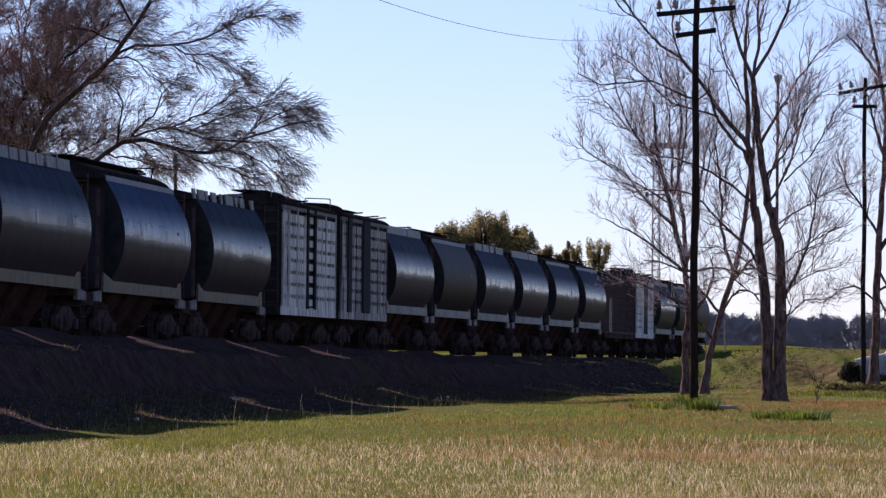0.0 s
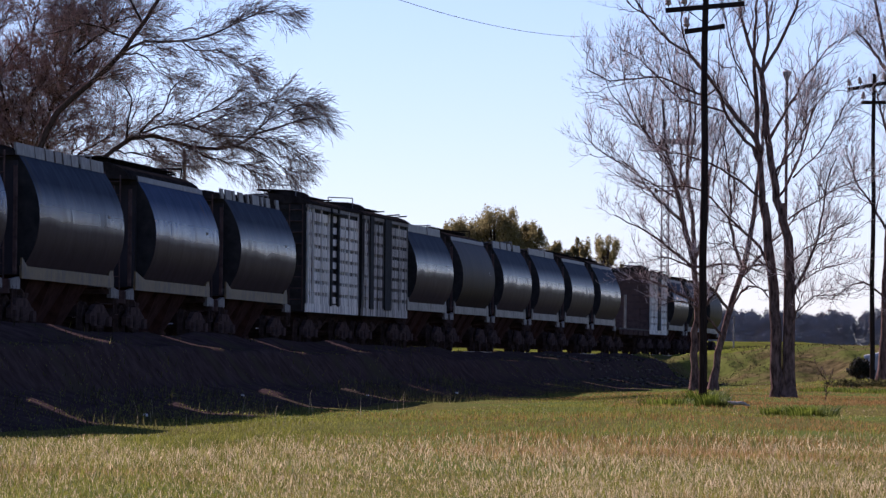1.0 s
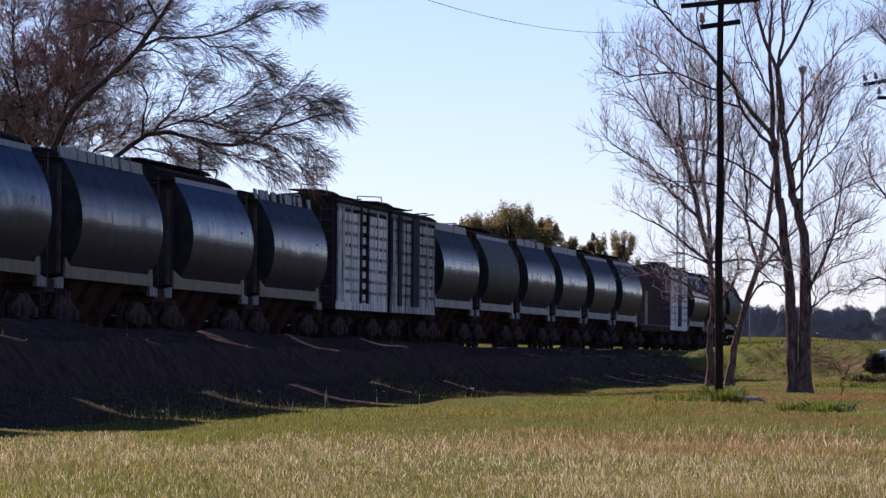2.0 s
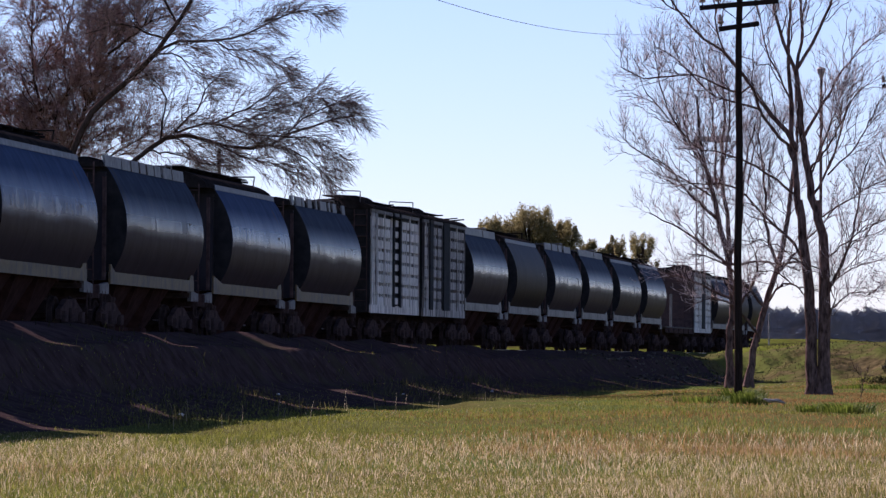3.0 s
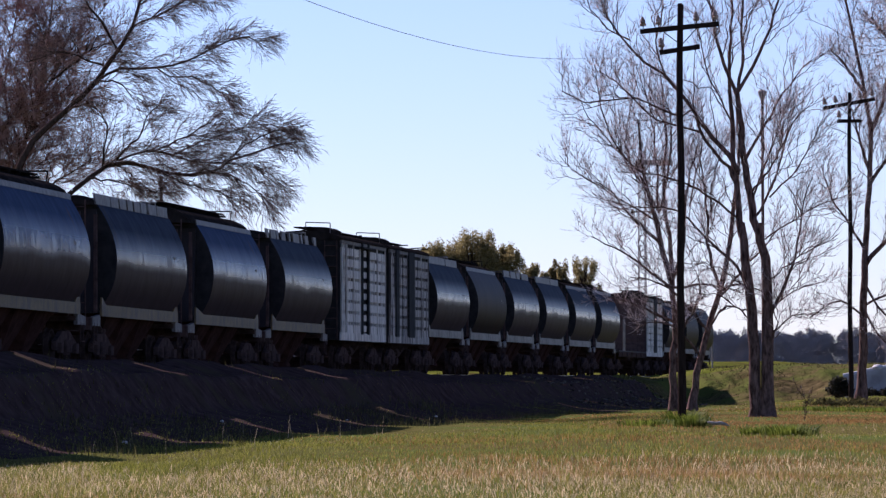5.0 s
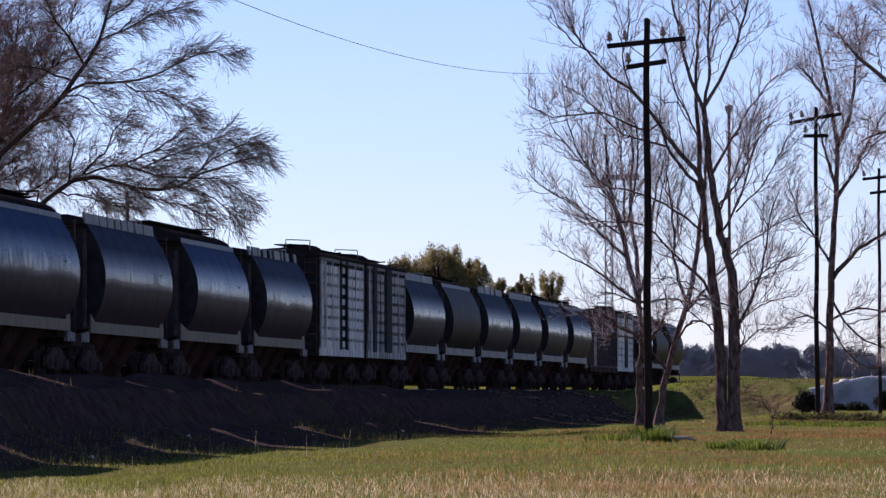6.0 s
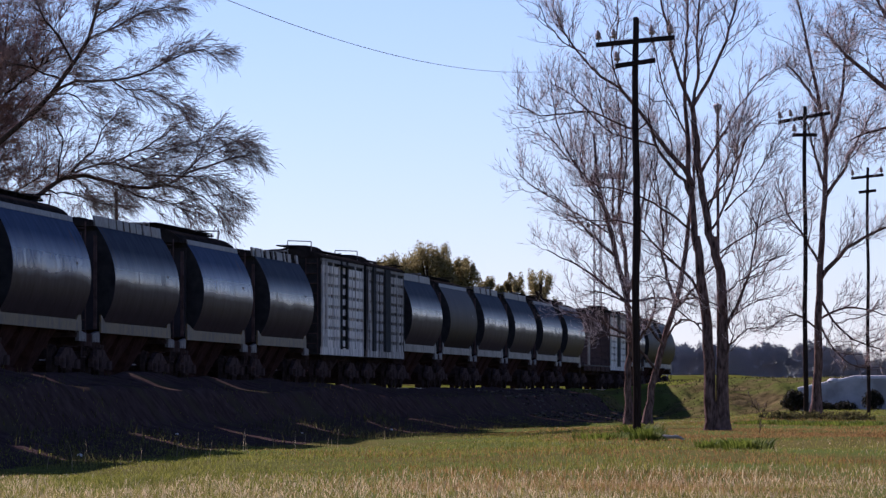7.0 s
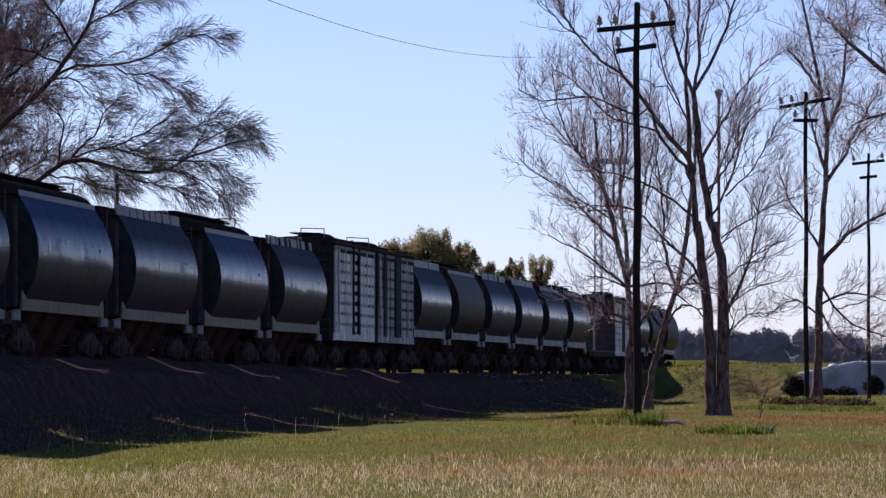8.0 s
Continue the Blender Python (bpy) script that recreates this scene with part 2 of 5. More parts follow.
M_LOG = material("barkless_log", (0.16, 0.14, 0.11), (0.42, 0.38, 0.31), 0.85, 6.0, (1, 6, 6), bump=0.3)


# ---- mesh helpers ----
class Mesh:
    """Collects vertices and faces of one mesh."""

    def __init__(self):
        self.v, self.f = [], []

    def add(self, verts, faces):
        o = len(self.v)
        self.v.extend(verts)
        self.f.extend([tuple(i + o for i in f) for f in faces])
        return self

    def box(self, x, y, z, sx, sy, sz, c=0.0):
        """A box round its centre, its edges along z chamfered by c."""
        a, b, h = sx / 2, sy / 2, sz / 2
        c = min(c, a * 0.9, b * 0.9)
        if c:
            ring = [(a, -b + c), (a, b - c), (a - c, b), (-a + c, b), (-a, b - c), (-a, -b + c), (-a + c, -b), (a - c, -b)]
        else:
            ring = [(a, -b), (a, b), (-a, b), (-a, -b)]
        n = len(ring)
        vs = [(x + p, y + q, z - h) for p, q in ring] + [(x + p, y + q, z + h) for p, q in ring]
        fs = [(i, (i + 1) % n, n + (i + 1) % n, n + i) for i in range(n)] + [tuple(range(n - 1, -1, -1)), tuple(range(n, 2 * n))]
        return self.add(vs, fs)

    def bar(self, a, b, r0, r1=None, n=6):
        """A round bar from a to b."""
        r1 = r0 if r1 is None else r1
        a, b = Vector(a), Vector(b)
        w = (b - a).normalized()
        u = w.orthogonal().normalized()
        t = w.cross(u)
        vs = []
        for p, r in ((a, r0), (b, r1)):
            vs += [tuple(p + r * (math.cos(2 * math.pi * i / n) * u + math.sin(2 * math.pi * i / n) * t)) for i in range(n)]
        fs = [(i, (i + 1) % n, n + (i + 1) % n, n + i) for i in range(n)] + [tuple(range(n - 1, -1, -1)), tuple(range(n, 2 * n))]
        return self.add(vs, fs)

    def prism(self, outline, y0, y1, axis="y"):
        """An outline of (a, b) pairs swept along an axis."""
        n = len(outline)
        at = {"y": lambda p, s: (p[0], s, p[1]), "x": lambda p, s: (s, p[0], p[1]), "z": lambda p, s: (p[0], p[1], s)}[axis]
        vs = [at(p, y0) for p in outline] + [at(p, y1) for p in outline]
        fs = [(i, (i + 1) % n, n + (i + 1) % n, n + i) for i in range(n)] + [tuple(range(n - 1, -1, -1)), tuple(range(n, 2 * n))]
        return self.add(vs, fs)

    def lathe(self, rings, axis="z", n=14, at=(0, 0, 0)):
        """Rings of (radius, height) about an axis."""
        vs = []
        for r, h in rings:
            for i in range(n):
                c, s = r * math.cos(2 * math.pi * i / n), r * math.sin(2 * math.pi * i / n)
                p = (c, s, h) if axis == "z" else (h, c, s)
                vs.append((p[0] + at[0], p[1] + at[1], p[2] + at[2]))
        k = len(rings)
        fs = [(j * n + i, j * n + (i + 1) % n, (j + 1) * n + (i + 1) % n, (j + 1) * n + i) for j in range(k - 1) for i in range(n)]
        fs += [tuple(range(n - 1, -1, -1)), tuple((k - 1) * n + i for i in range(n))]
        return self.add(vs, fs)

    def data(self, name, mat, smooth=False):
        me = bpy.data.meshes.new(name)
        me.from_pydata(self.v, [], self.f)
        me.materials.append(mat)
        bm = bmesh.new()
        bm.from_mesh(me)
        bmesh.ops.recalc_face_normals(bm, faces=bm.faces)
        bm.to_mesh(me)
        bm.free()
        if smooth:
            me.polygons.foreach_set("use_smooth", [True] * len(me.polygons))
            me.set_sharp_from_angle(angle=radians(40))
        return me


def part(name, mesh, mat, parent, label="", at=None, smooth=False):
    """One mesh object under a thing or a part. mesh: a Mesh, or mesh data to share."""
    data = mesh if isinstance(mesh, bpy.types.Mesh) else mesh.data(name, mat, smooth)
    ob = new(name, data)
    ob.parent = parent
    if at is not None:
        ob.matrix_basis = at
    return tagged(ob, label)


def thing(name, label, category, group="", at=None, kind=""):
    ob = new(name)
    ob.empty_display_size = 0.3
    if at is not None:
        ob.matrix_basis = at
    return tagged(ob, label, category, group, kind)


def solid(name, mesh, mat, label, category="", kind="", smooth=False, at=None, group=""):
    """A thing, or a piece of the setting, of one mesh."""
    ob = new(name, mesh if isinstance(mesh, bpy.types.Mesh) else mesh.data(name, mat, smooth))
    if at is not None:
        ob.matrix_basis = at
    return tagged(ob, label, category, group, kind)


def arrays(name, verts, faces, mat, smooth=False):
    """Mesh data from numpy arrays: verts (n, 3), faces (m, k)."""
    me = bpy.data.meshes.new(name)
    m, k = faces.shape
    me.vertices.add(len(verts))
    me.vertices.foreach_set("co", np.asarray(verts, np.float32).ravel())
    me.loops.add(m * k)
    me.loops.foreach_set("vertex_index", faces.astype(np.int32).ravel())
    me.polygons.add(m)
    me.polygons.foreach_set("loop_start", np.arange(m, dtype=np.int32) * k)
    me.polygons.foreach_set("use_smooth", np.full(m, smooth))
    me.materials.append(mat)
    me.update(calc_edges=True)
    me.validate()
    return me


def tubes(name, groups, mat, smooth=True):
    """Tapered tubes as one mesh. groups: (paths (n, k, 3), radii (n, k), sides)."""
    vs, fs, o = [], [], 0
    for P, R, s in groups:
        P, R = np.asarray(P, float), np.asarray(R, float)
        if len(P) == 0:
            continue
        n, k, _ = P.shape
        w = P[:, -1] - P[:, 0]
        w /= np.linalg.norm(w, axis=1)[:, None] + 1e-9
        u = np.cross(w, np.array([0.31, 0.53, 0.79]))
        u /= np.linalg.norm(u, axis=1)[:, None] + 1e-9
        t = np.cross(w, u)
        a = np.arange(s) * 2 * np.pi / s
        ring = np.cos(a)[None, :, None] * u[:, None, :] + np.sin(a)[None, :, None] * t[:, None, :]
        V = P[:, :, None, :] + R[:, :, None, None] * ring[:, None, :, :]
        base = (np.arange(n) * k * s)[:, None, None] + (np.arange(k - 1) * s)[None, :, None]
        i = np.arange(s)[None, None, :]
        j = (i + 1) % s
        F = np.stack([base + i, base + j, base + s + j, base + s + i], -1).reshape(-1, 4)
        vs.append(V.reshape(-1, 3))
        fs.append(F + o)
        o += n * k * s
    return arrays(name, np.concatenate(vs), np.concatenate(fs), mat, smooth)


# ---- ground ----
RAIL = 1.72
TRACK_X = -24.75


def grade(y):
    """How much the track has risen at y over its level stretch beyond 158 m."""
    return 0.00006 * np.clip(158 - np.asarray(y, float), 0, 75) ** 2


def grade_tilt(y):
    return math.degrees(math.atan(-0.00012 * min(max(158 - y, 0), 75)))


def ease(a, b, t):
    t = np.clip((t - a) / (b - a), 0, 1)
    return t * t * (3 - 2 * t)


def ripple(x, y):
    return (np.sin(x * 0.83 + y * 0.21) + np.sin(y * 0.37 - x * 0.29 + 1.3) + 0.6 * np.sin(x * 1.9 + 0.7 * y + 2.0)) / 2.6


def ground_z(x, y):
    """Height of the ground: a meadow that rises gently, the railway bank, a bank behind the trees and a higher field beyond."""
    x, y = np.asarray(x, float), np.asarray(y, float)
    near = 0.10 * ease(0, 57, y) + 0.34 * np.clip((y - 57) / 63, 0, 1) + 0.22 * np.clip((y - 120) / 43, 0, 1)
    near = near + 0.05 * ripple(x, y)
    near = near - np.interp(y, [70, 103, 131, 151, 180, 240], [0.02, 0.11, 0.18, 0.29, 0.36, 0.42]) * ease(9, 15.5, -x)
    far = 1.50 + 0.00305 * np.clip(y, 0, 620) - 0.28 * (1 - ease(3, 11, np.abs(x - TRACK_X)))
    bank = ease(244, 257, y + 0.35 * (x + 12) + 2.5 * ripple(x * 0.5, 3.0))
    bank = bank * ease(2.4, 4.2, np.abs(x - TRACK_X))
    clods = 0.20 * ripple(x * 1.3, y * 1.1) + 0.24 * ripple(x * 2.9 + 2, y * 2.1) + 0.13 * ripple(x * 5.3, y * 3.9 + 1)
    right = near + (far - near) * bank + clods * np.sin(np.pi * np.clip(bank, 0, 1))
    left = 1.5 + 0.0036 * np.clip(y, 30, 560) + 0.05 * ripple(x, y)
    d = np.abs(x - TRACK_X)
    crest = RAIL + grade(y) - 0.36 + ease(1.75, 2.3, d) * (0.36 + 0.08 * ripple(x * 2.1, y * 0.8) + 0.04 * ripple(x, y * 2.9))
    crest = crest + np.where(x > TRACK_X, 0.21, 0.0) * ease(1.8, 2.4, d) * (1 - ease(142, 178, y))
    # sloping shoulder, steep unlit face and gentle foot, fitted to the camera's view
    slope = np.interp(d + 0.16 * ripple(y * 0.31, y * 0.12) + 0.06 * ripple(x, y * 1.7), [2.4, 3.5, 4.15, 4.75, 5.2, 6.0, 6.8, 8.2], [1.0, 0.82, 0.77, 0.30, 0.23, 0.12, 0.03, 0.0])
    side = np.where(x > TRACK_X, right, left)
    z = side + (crest - side) * slope
    z = z + np.where(x > TRACK_X, 1.0, 0.0) * ease(2.2, 3.2, d) * (1 - ease(5.5, 8.0, d)) * (0.05 * ripple(x * 1.1, y * 0.45) + 0.05 * ripple(x * 2.3 + 1, y * 1.3))
    return z


def build_ground():
    xs = np.concatenate([-np.geomspace(4000, 45, 26), np.arange(-44, -23, 0.4), np.arange(-23, -17, 0.15), np.arange(-17, 14, 0.4), np.geomspace(14.5, 4000, 26)])
    ys = np.concatenate([-np.geomspace(1500, 20, 10), np.arange(-10, 45, 5), np.arange(46, 240, 0.75), np.arange(240, 262, 0.3), np.arange(262, 300, 0.75), np.geomspace(301, 4500, 45)])
    X, Y = np.meshgrid(xs, ys, indexing="ij")
    Z = ground_z(X, Y)
    a, b = X.shape
    i = np.arange(a * b).reshape(a, b)
    F = np.stack([i[:-1, :-1], i[1:, :-1], i[1:, 1:], i[:-1, 1:]], -1).reshape(-1, 4)
    me = arrays("ground", np.stack([X, Y, Z], -1).reshape(-1, 3), F, M_SOIL, True)
    me.materials.append(M_BANK_DARK)
    mid = X[:-1, :-1] + 0.25 + 0.5 * ripple(X[:-1, :-1] * 0.7, Y[:-1, :-1])
    me.materials.append(M_CLOD)
    me.materials.append(M_LAWN)
    lawn = (X[:-1, :-1] < -27.1) | (Y[:-1, :-1] > 258)
    clod = (X[:-1, :-1] > -22.6) & (Y[:-1, :-1] > 241 + 2 * ripple(X[:-1, :-1], 0)) & ~lawn
    # the darkened earth covers the bank and foot that lie in shade
    shaded_bank = ((mid - TRACK_X < 7.6) & (mid - TRACK_X > -2.4) & (Y[:-1, :-1] < 242))
    index = np.where(shaded_bank, 1, np.where(clod, 2, np.where(lawn, 3, 0)))
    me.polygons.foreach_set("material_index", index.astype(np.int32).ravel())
    solid("ground", me, None, "uneven winter meadow of dry and green grass", kind="structure")


build_ground()


def build_grass():
    """Blades of grass in the meadow, each a bent, tapered strip."""
    rng = np.random.default_rng(3)

    def blades(name, mat, label, zones, tall, patch):
        V, F, o = [], [], 0
        for y0, y1, per in zones:
            left, right = -0.235, 0.055
            n = int((y1 - y0) * (right - left) * (y0 + y1) / 2 * per)
            y = np.sqrt(rng.uniform(y0 * y0, y1 * y1, n))
            x = y * rng.uniform(left, right, n)
            edge = -19.2 + 0.4 * ripple(x * 0.2, y * 0.9) - 6.0 * ease(240, 250, y)
            keep = patch(x, y, rng.uniform(0, 1, n)) & ((x > np.where(rng.uniform(0, 1, n) < 0.5, edge, -16.9)) | ((rng.uniform(0, 1, n) < 0.22) & (x > edge - 2.0)))
            x, y = x[keep], y[keep]
            n = len(x)
            h = rng.uniform(*tall, n) * (0.66 + 0.35 * ripple(x * 0.9, y * 0.4)) * (1 - 0.4 * ease(92, 125, y)) * (1 - 0.5 * ease(13.8, 16.2, -x))
            a = rng.uniform(0, 2 * np.pi, n)
            lean = rng.uniform(0.1, 0.9, n) * h
            w = rng.uniform(0.0022, 0.0055, n) * (0.5 + y / 110)
            z = ground_z(x, y) - 0.01
            dx, dy = np.cos(a), np.sin(a)
            b = rng.uniform(0, 2 * np.pi, n)
            wx, wy = np.cos(b) * w, np.sin(b) * w
            P = np.stack([
                np.stack([x - wx, y - wy, z], -1), np.stack([x + wx, y + wy, z], -1),
                np.stack([x + dx * lean * 0.35 + wx * 0.8, y + dy * lean * 0.35 + wy * 0.8, z + h * 0.6], -1),
                np.stack([x + dx * lean * 0.35 - wx * 0.8, y + dy * lean * 0.35 - wy * 0.8, z + h * 0.6], -1),
                np.stack([x + dx * lean, y + dy * lean, z + h], -1)], 1)
            i = o + np.arange(n) * 5
            F.append(np.stack([i, i + 1, i + 2], -1)), F.append(np.stack([i, i + 2, i + 3], -1)), F.append(np.stack([i + 3, i + 2, i + 4], -1))
            V.append(P.reshape(-1, 3))
            o += n * 5
        solid(name, arrays(name, np.concatenate(V), np.concatenate(F), mat), None, label, "grass", "stuff")

    green = lambda x, y: ripple(x * 0.35 + 4, y * 0.13) + 0.5 * ripple(x * 1.1, y * 0.5 + 3)
    bump = lambda y, at, wide: np.exp(-((y - at) / wide) ** 2)

    def russet(x, y):
        """How much of the grass is russet: belts across the meadow, broken by patches."""
        return np.clip(1.15 * bump(y + 0.6 * ripple(x * 0.6, y * 0.2), 125, 12) * ease(-12.5, -9.5, x) + 0.25 * bump(y, 152, 10) + 0.28 * bump(y + 1.1 * (x + 8), 96, 6) + 0.26 * bump(y + 0.25 * x, 74, 3) * ease(-12, -6, x) + 0.25 * ripple(x * 0.4 + 1, y * 0.21) - 0.05, 0, 0.9)

    face = lambda x, y: (y > 242) & (y < 258)
    blades("dry_grass", M_GRASS, "straw-coloured dry grass of the meadow", [(43, 62, 260), (62, 80, 200), (80, 105, 120), (105, 180, 45), (180, 243, 12)], (0.05, 0.20), lambda x, y, r: r > 0.42 + 0.12 * ease(6.0, 12.0, -x) + 0.50 * ease(68, 84, y + 2.0 * ripple(x * 0.5, y * 0.1)) - 0.12 * ease(100, 125, y) + 0.55 * ease(172, 190, y) + 0.25 * (green(x, y) > 0.4) + 0.75 * russet(x, y) + 0.9 * face(x, y))
    blades("green_grass", M_GREEN, "low green grass between the dry blades", [(44, 62, 240), (62, 80, 190), (80, 105, 125), (105, 190, 52), (190, 244, 30)], (0.05, 0.18), lambda x, y, r: r < 0.65 + 0.5 * green(x, y) - 1.2 * russet(x, y) + 0.4 * bump(y, 104, 5) + 0.5 * ease(160, 185, y) - 1.1 * face(x, y))
    blades("russet_grass", M_RUSSET, "russet-brown withered grass in belts across the meadow", [(60, 80, 150), (80, 112, 110), (112, 185, 110)], (0.06, 0.19), lambda x, y, r: r < russet(x, y))


build_grass()


def build_bank_weeds():
    """Sparse weeds on the railway bank, thicker towards its foot."""
    rng = np.random.default_rng(8)
    n = 24000
    y = rng.uniform(85, 262, n)
    x = TRACK_X + 2.0 + 6.0 * rng.uniform(0, 1, n) ** 0.6
    far = n // 2
    y[:far] = rng.uniform(241, 262, far)
    x[:far] = rng.uniform(-22, 3, far)
    foot = slice(far, far + 7000)
    y[foot] = rng.uniform(85, 170, 7000)
    x[foot] = rng.uniform(-20.2, -16.2, 7000)
    keep = ripple(x * 0.8, y * 0.7) + rng.normal(0, 0.35, n) > 0.1
    x, y = x[keep], y[keep]
    n = len(x)
    z = ground_z(x, y) - 0.01
    h = rng.uniform(0.05, 0.24, n) * np.where(y > 240, 0.55, 1.0)
    a = rng.uniform(0, 2 * np.pi, n)
    w = np.where(y > 240, rng.uniform(0.015, 0.05, n), rng.uniform(0.006, 0.014, n))
    wx, wy = np.sin(a) * w, np.cos(a) * w
    lean = h * rng.uniform(0.1, 0.7, n)
    V = np.stack([np.stack([x - wx, y - wy, z], -1), np.stack([x + wx, y + wy, z], -1), np.stack([x + np.cos(a) * lean, y + np.sin(a) * lean, z + h], -1)], 1).reshape(-1, 3)
    solid("bank_weeds", arrays("bank_weeds", V, np.arange(3 * n).reshape(-1, 3), M_WEED), None, "sparse low weeds on the dark railway bank", "weeds", "stuff")


build_bank_weeds()


# ---- track ----
def build_track():
    stops = [-60, 40] + list(range(80, 162, 3)) + [240, 700]

    def swept(outline, x):
        m, n = Mesh(), len(outline)
        for y in stops:
            m.v += [(x + a, y, RAIL + float(grade(y)) + b) for a, b in outline]
        for k in range(len(stops) - 1):
            m.f += [(k * n + i, k * n + (i + 1) % n, (k + 1) * n + (i + 1) % n, (k + 1) * n + i) for i in range(n)]
        m.f += [tuple(range(n)), tuple((len(stops) - 1) * n + i for i in range(n - 1, -1, -1))]
        return m

    bed = solid("track_bed", swept([(-2.0, -0.50), (-1.6, -0.19), (1.6, -0.19), (2.0, -0.50)], TRACK_X), M_BALLAST, "low bed of dark ballast stone under the track", kind="structure")
    for s in (-1, 1):
        r = [(-0.065, -0.15), (0.065, -0.15), (0.065, -0.135), (0.012, -0.12), (0.012, -0.045), (0.034, -0.035), (0.034, 0.0), (-0.034, 0.0), (-0.034, -0.035), (-0.012, -0.045), (-0.012, -0.12), (-0.065, -0.135)]
        solid("rail", swept(r, TRACK_X + s * 0.87), M_RAIL, "worn steel rail on wooden sleepers", kind="structure")
    tie = Mesh().box(0, 0, 0, 2.7, 0.25, 0.14, 0.02).data("sleeper", M_TIE)
    for i in range(260):
        part("sleeper", tie, None, bed, at=pose(TRACK_X, 85 + i * 0.65, RAIL - 0.215 + float(grade(85 + i * 0.65))))


build_track()


# ---- train ----
SPEED = 2.93
WHEEL_R = 0.46
wheelsets = []
wagons = []


def wheelset_data():
    m = Mesh()
    m.bar((-1.05, 0, 0), (1.05, 0, 0), 0.075, n=8)
    for s in (-1, 1):
        rings = [(0.10, 0.0), (0.13, -0.06), (0.36, 0.0), (0.42, -0.03), (WHEEL_R + 0.03, -0.035), (WHEEL_R + 0.03, -0.005), (WHEEL_R, 0.0), (WHEEL_R - 0.006, 0.10), (0.40, 0.10), (0.35, 0.05), (0.16, 0.07), (0.10, 0.10)]
        m.lathe([(r, s * (0.83 + h)) for r, h in rings], "x", 20)
        # lightening holes show as bosses round the hub
        for k in range(5):
            a = k * 2 * math.pi / 5
            m.bar((s * 0.86, 0.24 * math.cos(a), 0.24 * math.sin(a)), (s * 0.905, 0.24 * math.cos(a), 0.24 * math.sin(a)), 0.05, n=6)
    return m.data("wheelset", M_WHEEL, True)


WHEELSET = wheelset_data()


def bogie(parent, y):
    """A three-piece bogie: bolster, two side frames with springs, two wheelsets."""
    m = Mesh()
    m.box(0, 0, 0.72, 2.1, 0.34, 0.22, 0.04)
    m.bar((0, 0, 0.8), (0, 0, 1.08), 0.2, n=12)
    ob = part("bogie", m, M_UNDER, parent, at=pose(0, y, 0))
    for s in (-1, 1):
        f = Mesh()
        arch = [(-1.18, 0.40), (-1.18, 0.62), (-0.95, 0.68), (-0.45, 0.86), (0.45, 0.86), (0.95, 0.68), (1.18, 0.62), (1.18, 0.40), (0.82, 0.40), (0.78, 0.52), (0.42, 0.46), (0.36, 0.30), (-0.36, 0.30), (-0.42, 0.46), (-0.78, 0.52), (-0.82, 0.40)]
        f.prism(arch, s * 1.04 - 0.06, s * 1.04 + 0.06, "x")
        for k in (-0.22, 0.0, 0.22):
            f.bar((s * 1.12, k, 0.36), (s * 1.12, k, 0.66), 0.075, n=8)
        for k in (-0.92, 0.92):
            f.box(s * 1.13, k, WHEEL_R, 0.14, 0.24, 0.24, 0.03)
        part("side_frame", f, M_UNDER, ob)
    for k in (-0.36, 0.36):
        part("brake_beam", Mesh().box(0, k, 0.27, 1.75, 0.10, 0.24, 0.02).box(0, k, 0.50, 0.3, 0.08, 0.2), M_UNDER, ob)
    for k in (-0.92, 0.92):
        w = part("wheelset", WHEELSET, None, ob, at=pose(0, k, WHEEL_R))
    return ob


def coupler(parent, y):
    s = 1 if y > 0 else -1
    m = Mesh()
    m.box(0, y - s * 0.25, 0.9, 0.16, 0.5, 0.18, 0.03)
    m.box(0.05, y + s * 0.05, 0.9, 0.34, 0.22, 0.28, 0.06)
    return part("coupler", m, M_UNDER, parent)


def ladder(name, parent, x, y, z0, z1, wide, mat, along="y", label=""):
    m = Mesh()
    d = (0, wide / 2, 0) if along == "y" else (wide / 2, 0, 0)
    for s in (-1, 1):
        m.bar((x + s * d[0], y + s * d[1], z0), (x + s * d[0], y + s * d[1], z1), 0.022, n=5)
    k = int((z1 - z0) / 0.34)
    for i in range(1, k + 1):
        z = z0 + (z1 - z0) * i / (k + 0.5)
        m.bar((x - d[0], y - d[1], z), (x + d[0], y + d[1], z), 0.016, n=5)
    return part(name, m, mat, parent, label)


SECTION = [(1.55, 1.18), (1.68, 1.26), (1.92, 1.39), (2.18, 1.475), (2.45, 1.515), (2.72, 1.525), (3.00, 1.495), (3.25, 1.43), (3.50, 1.33), (3.72, 1.22), (3.90, 1.11), (4.02, 1.03)]
LONG = 5.12


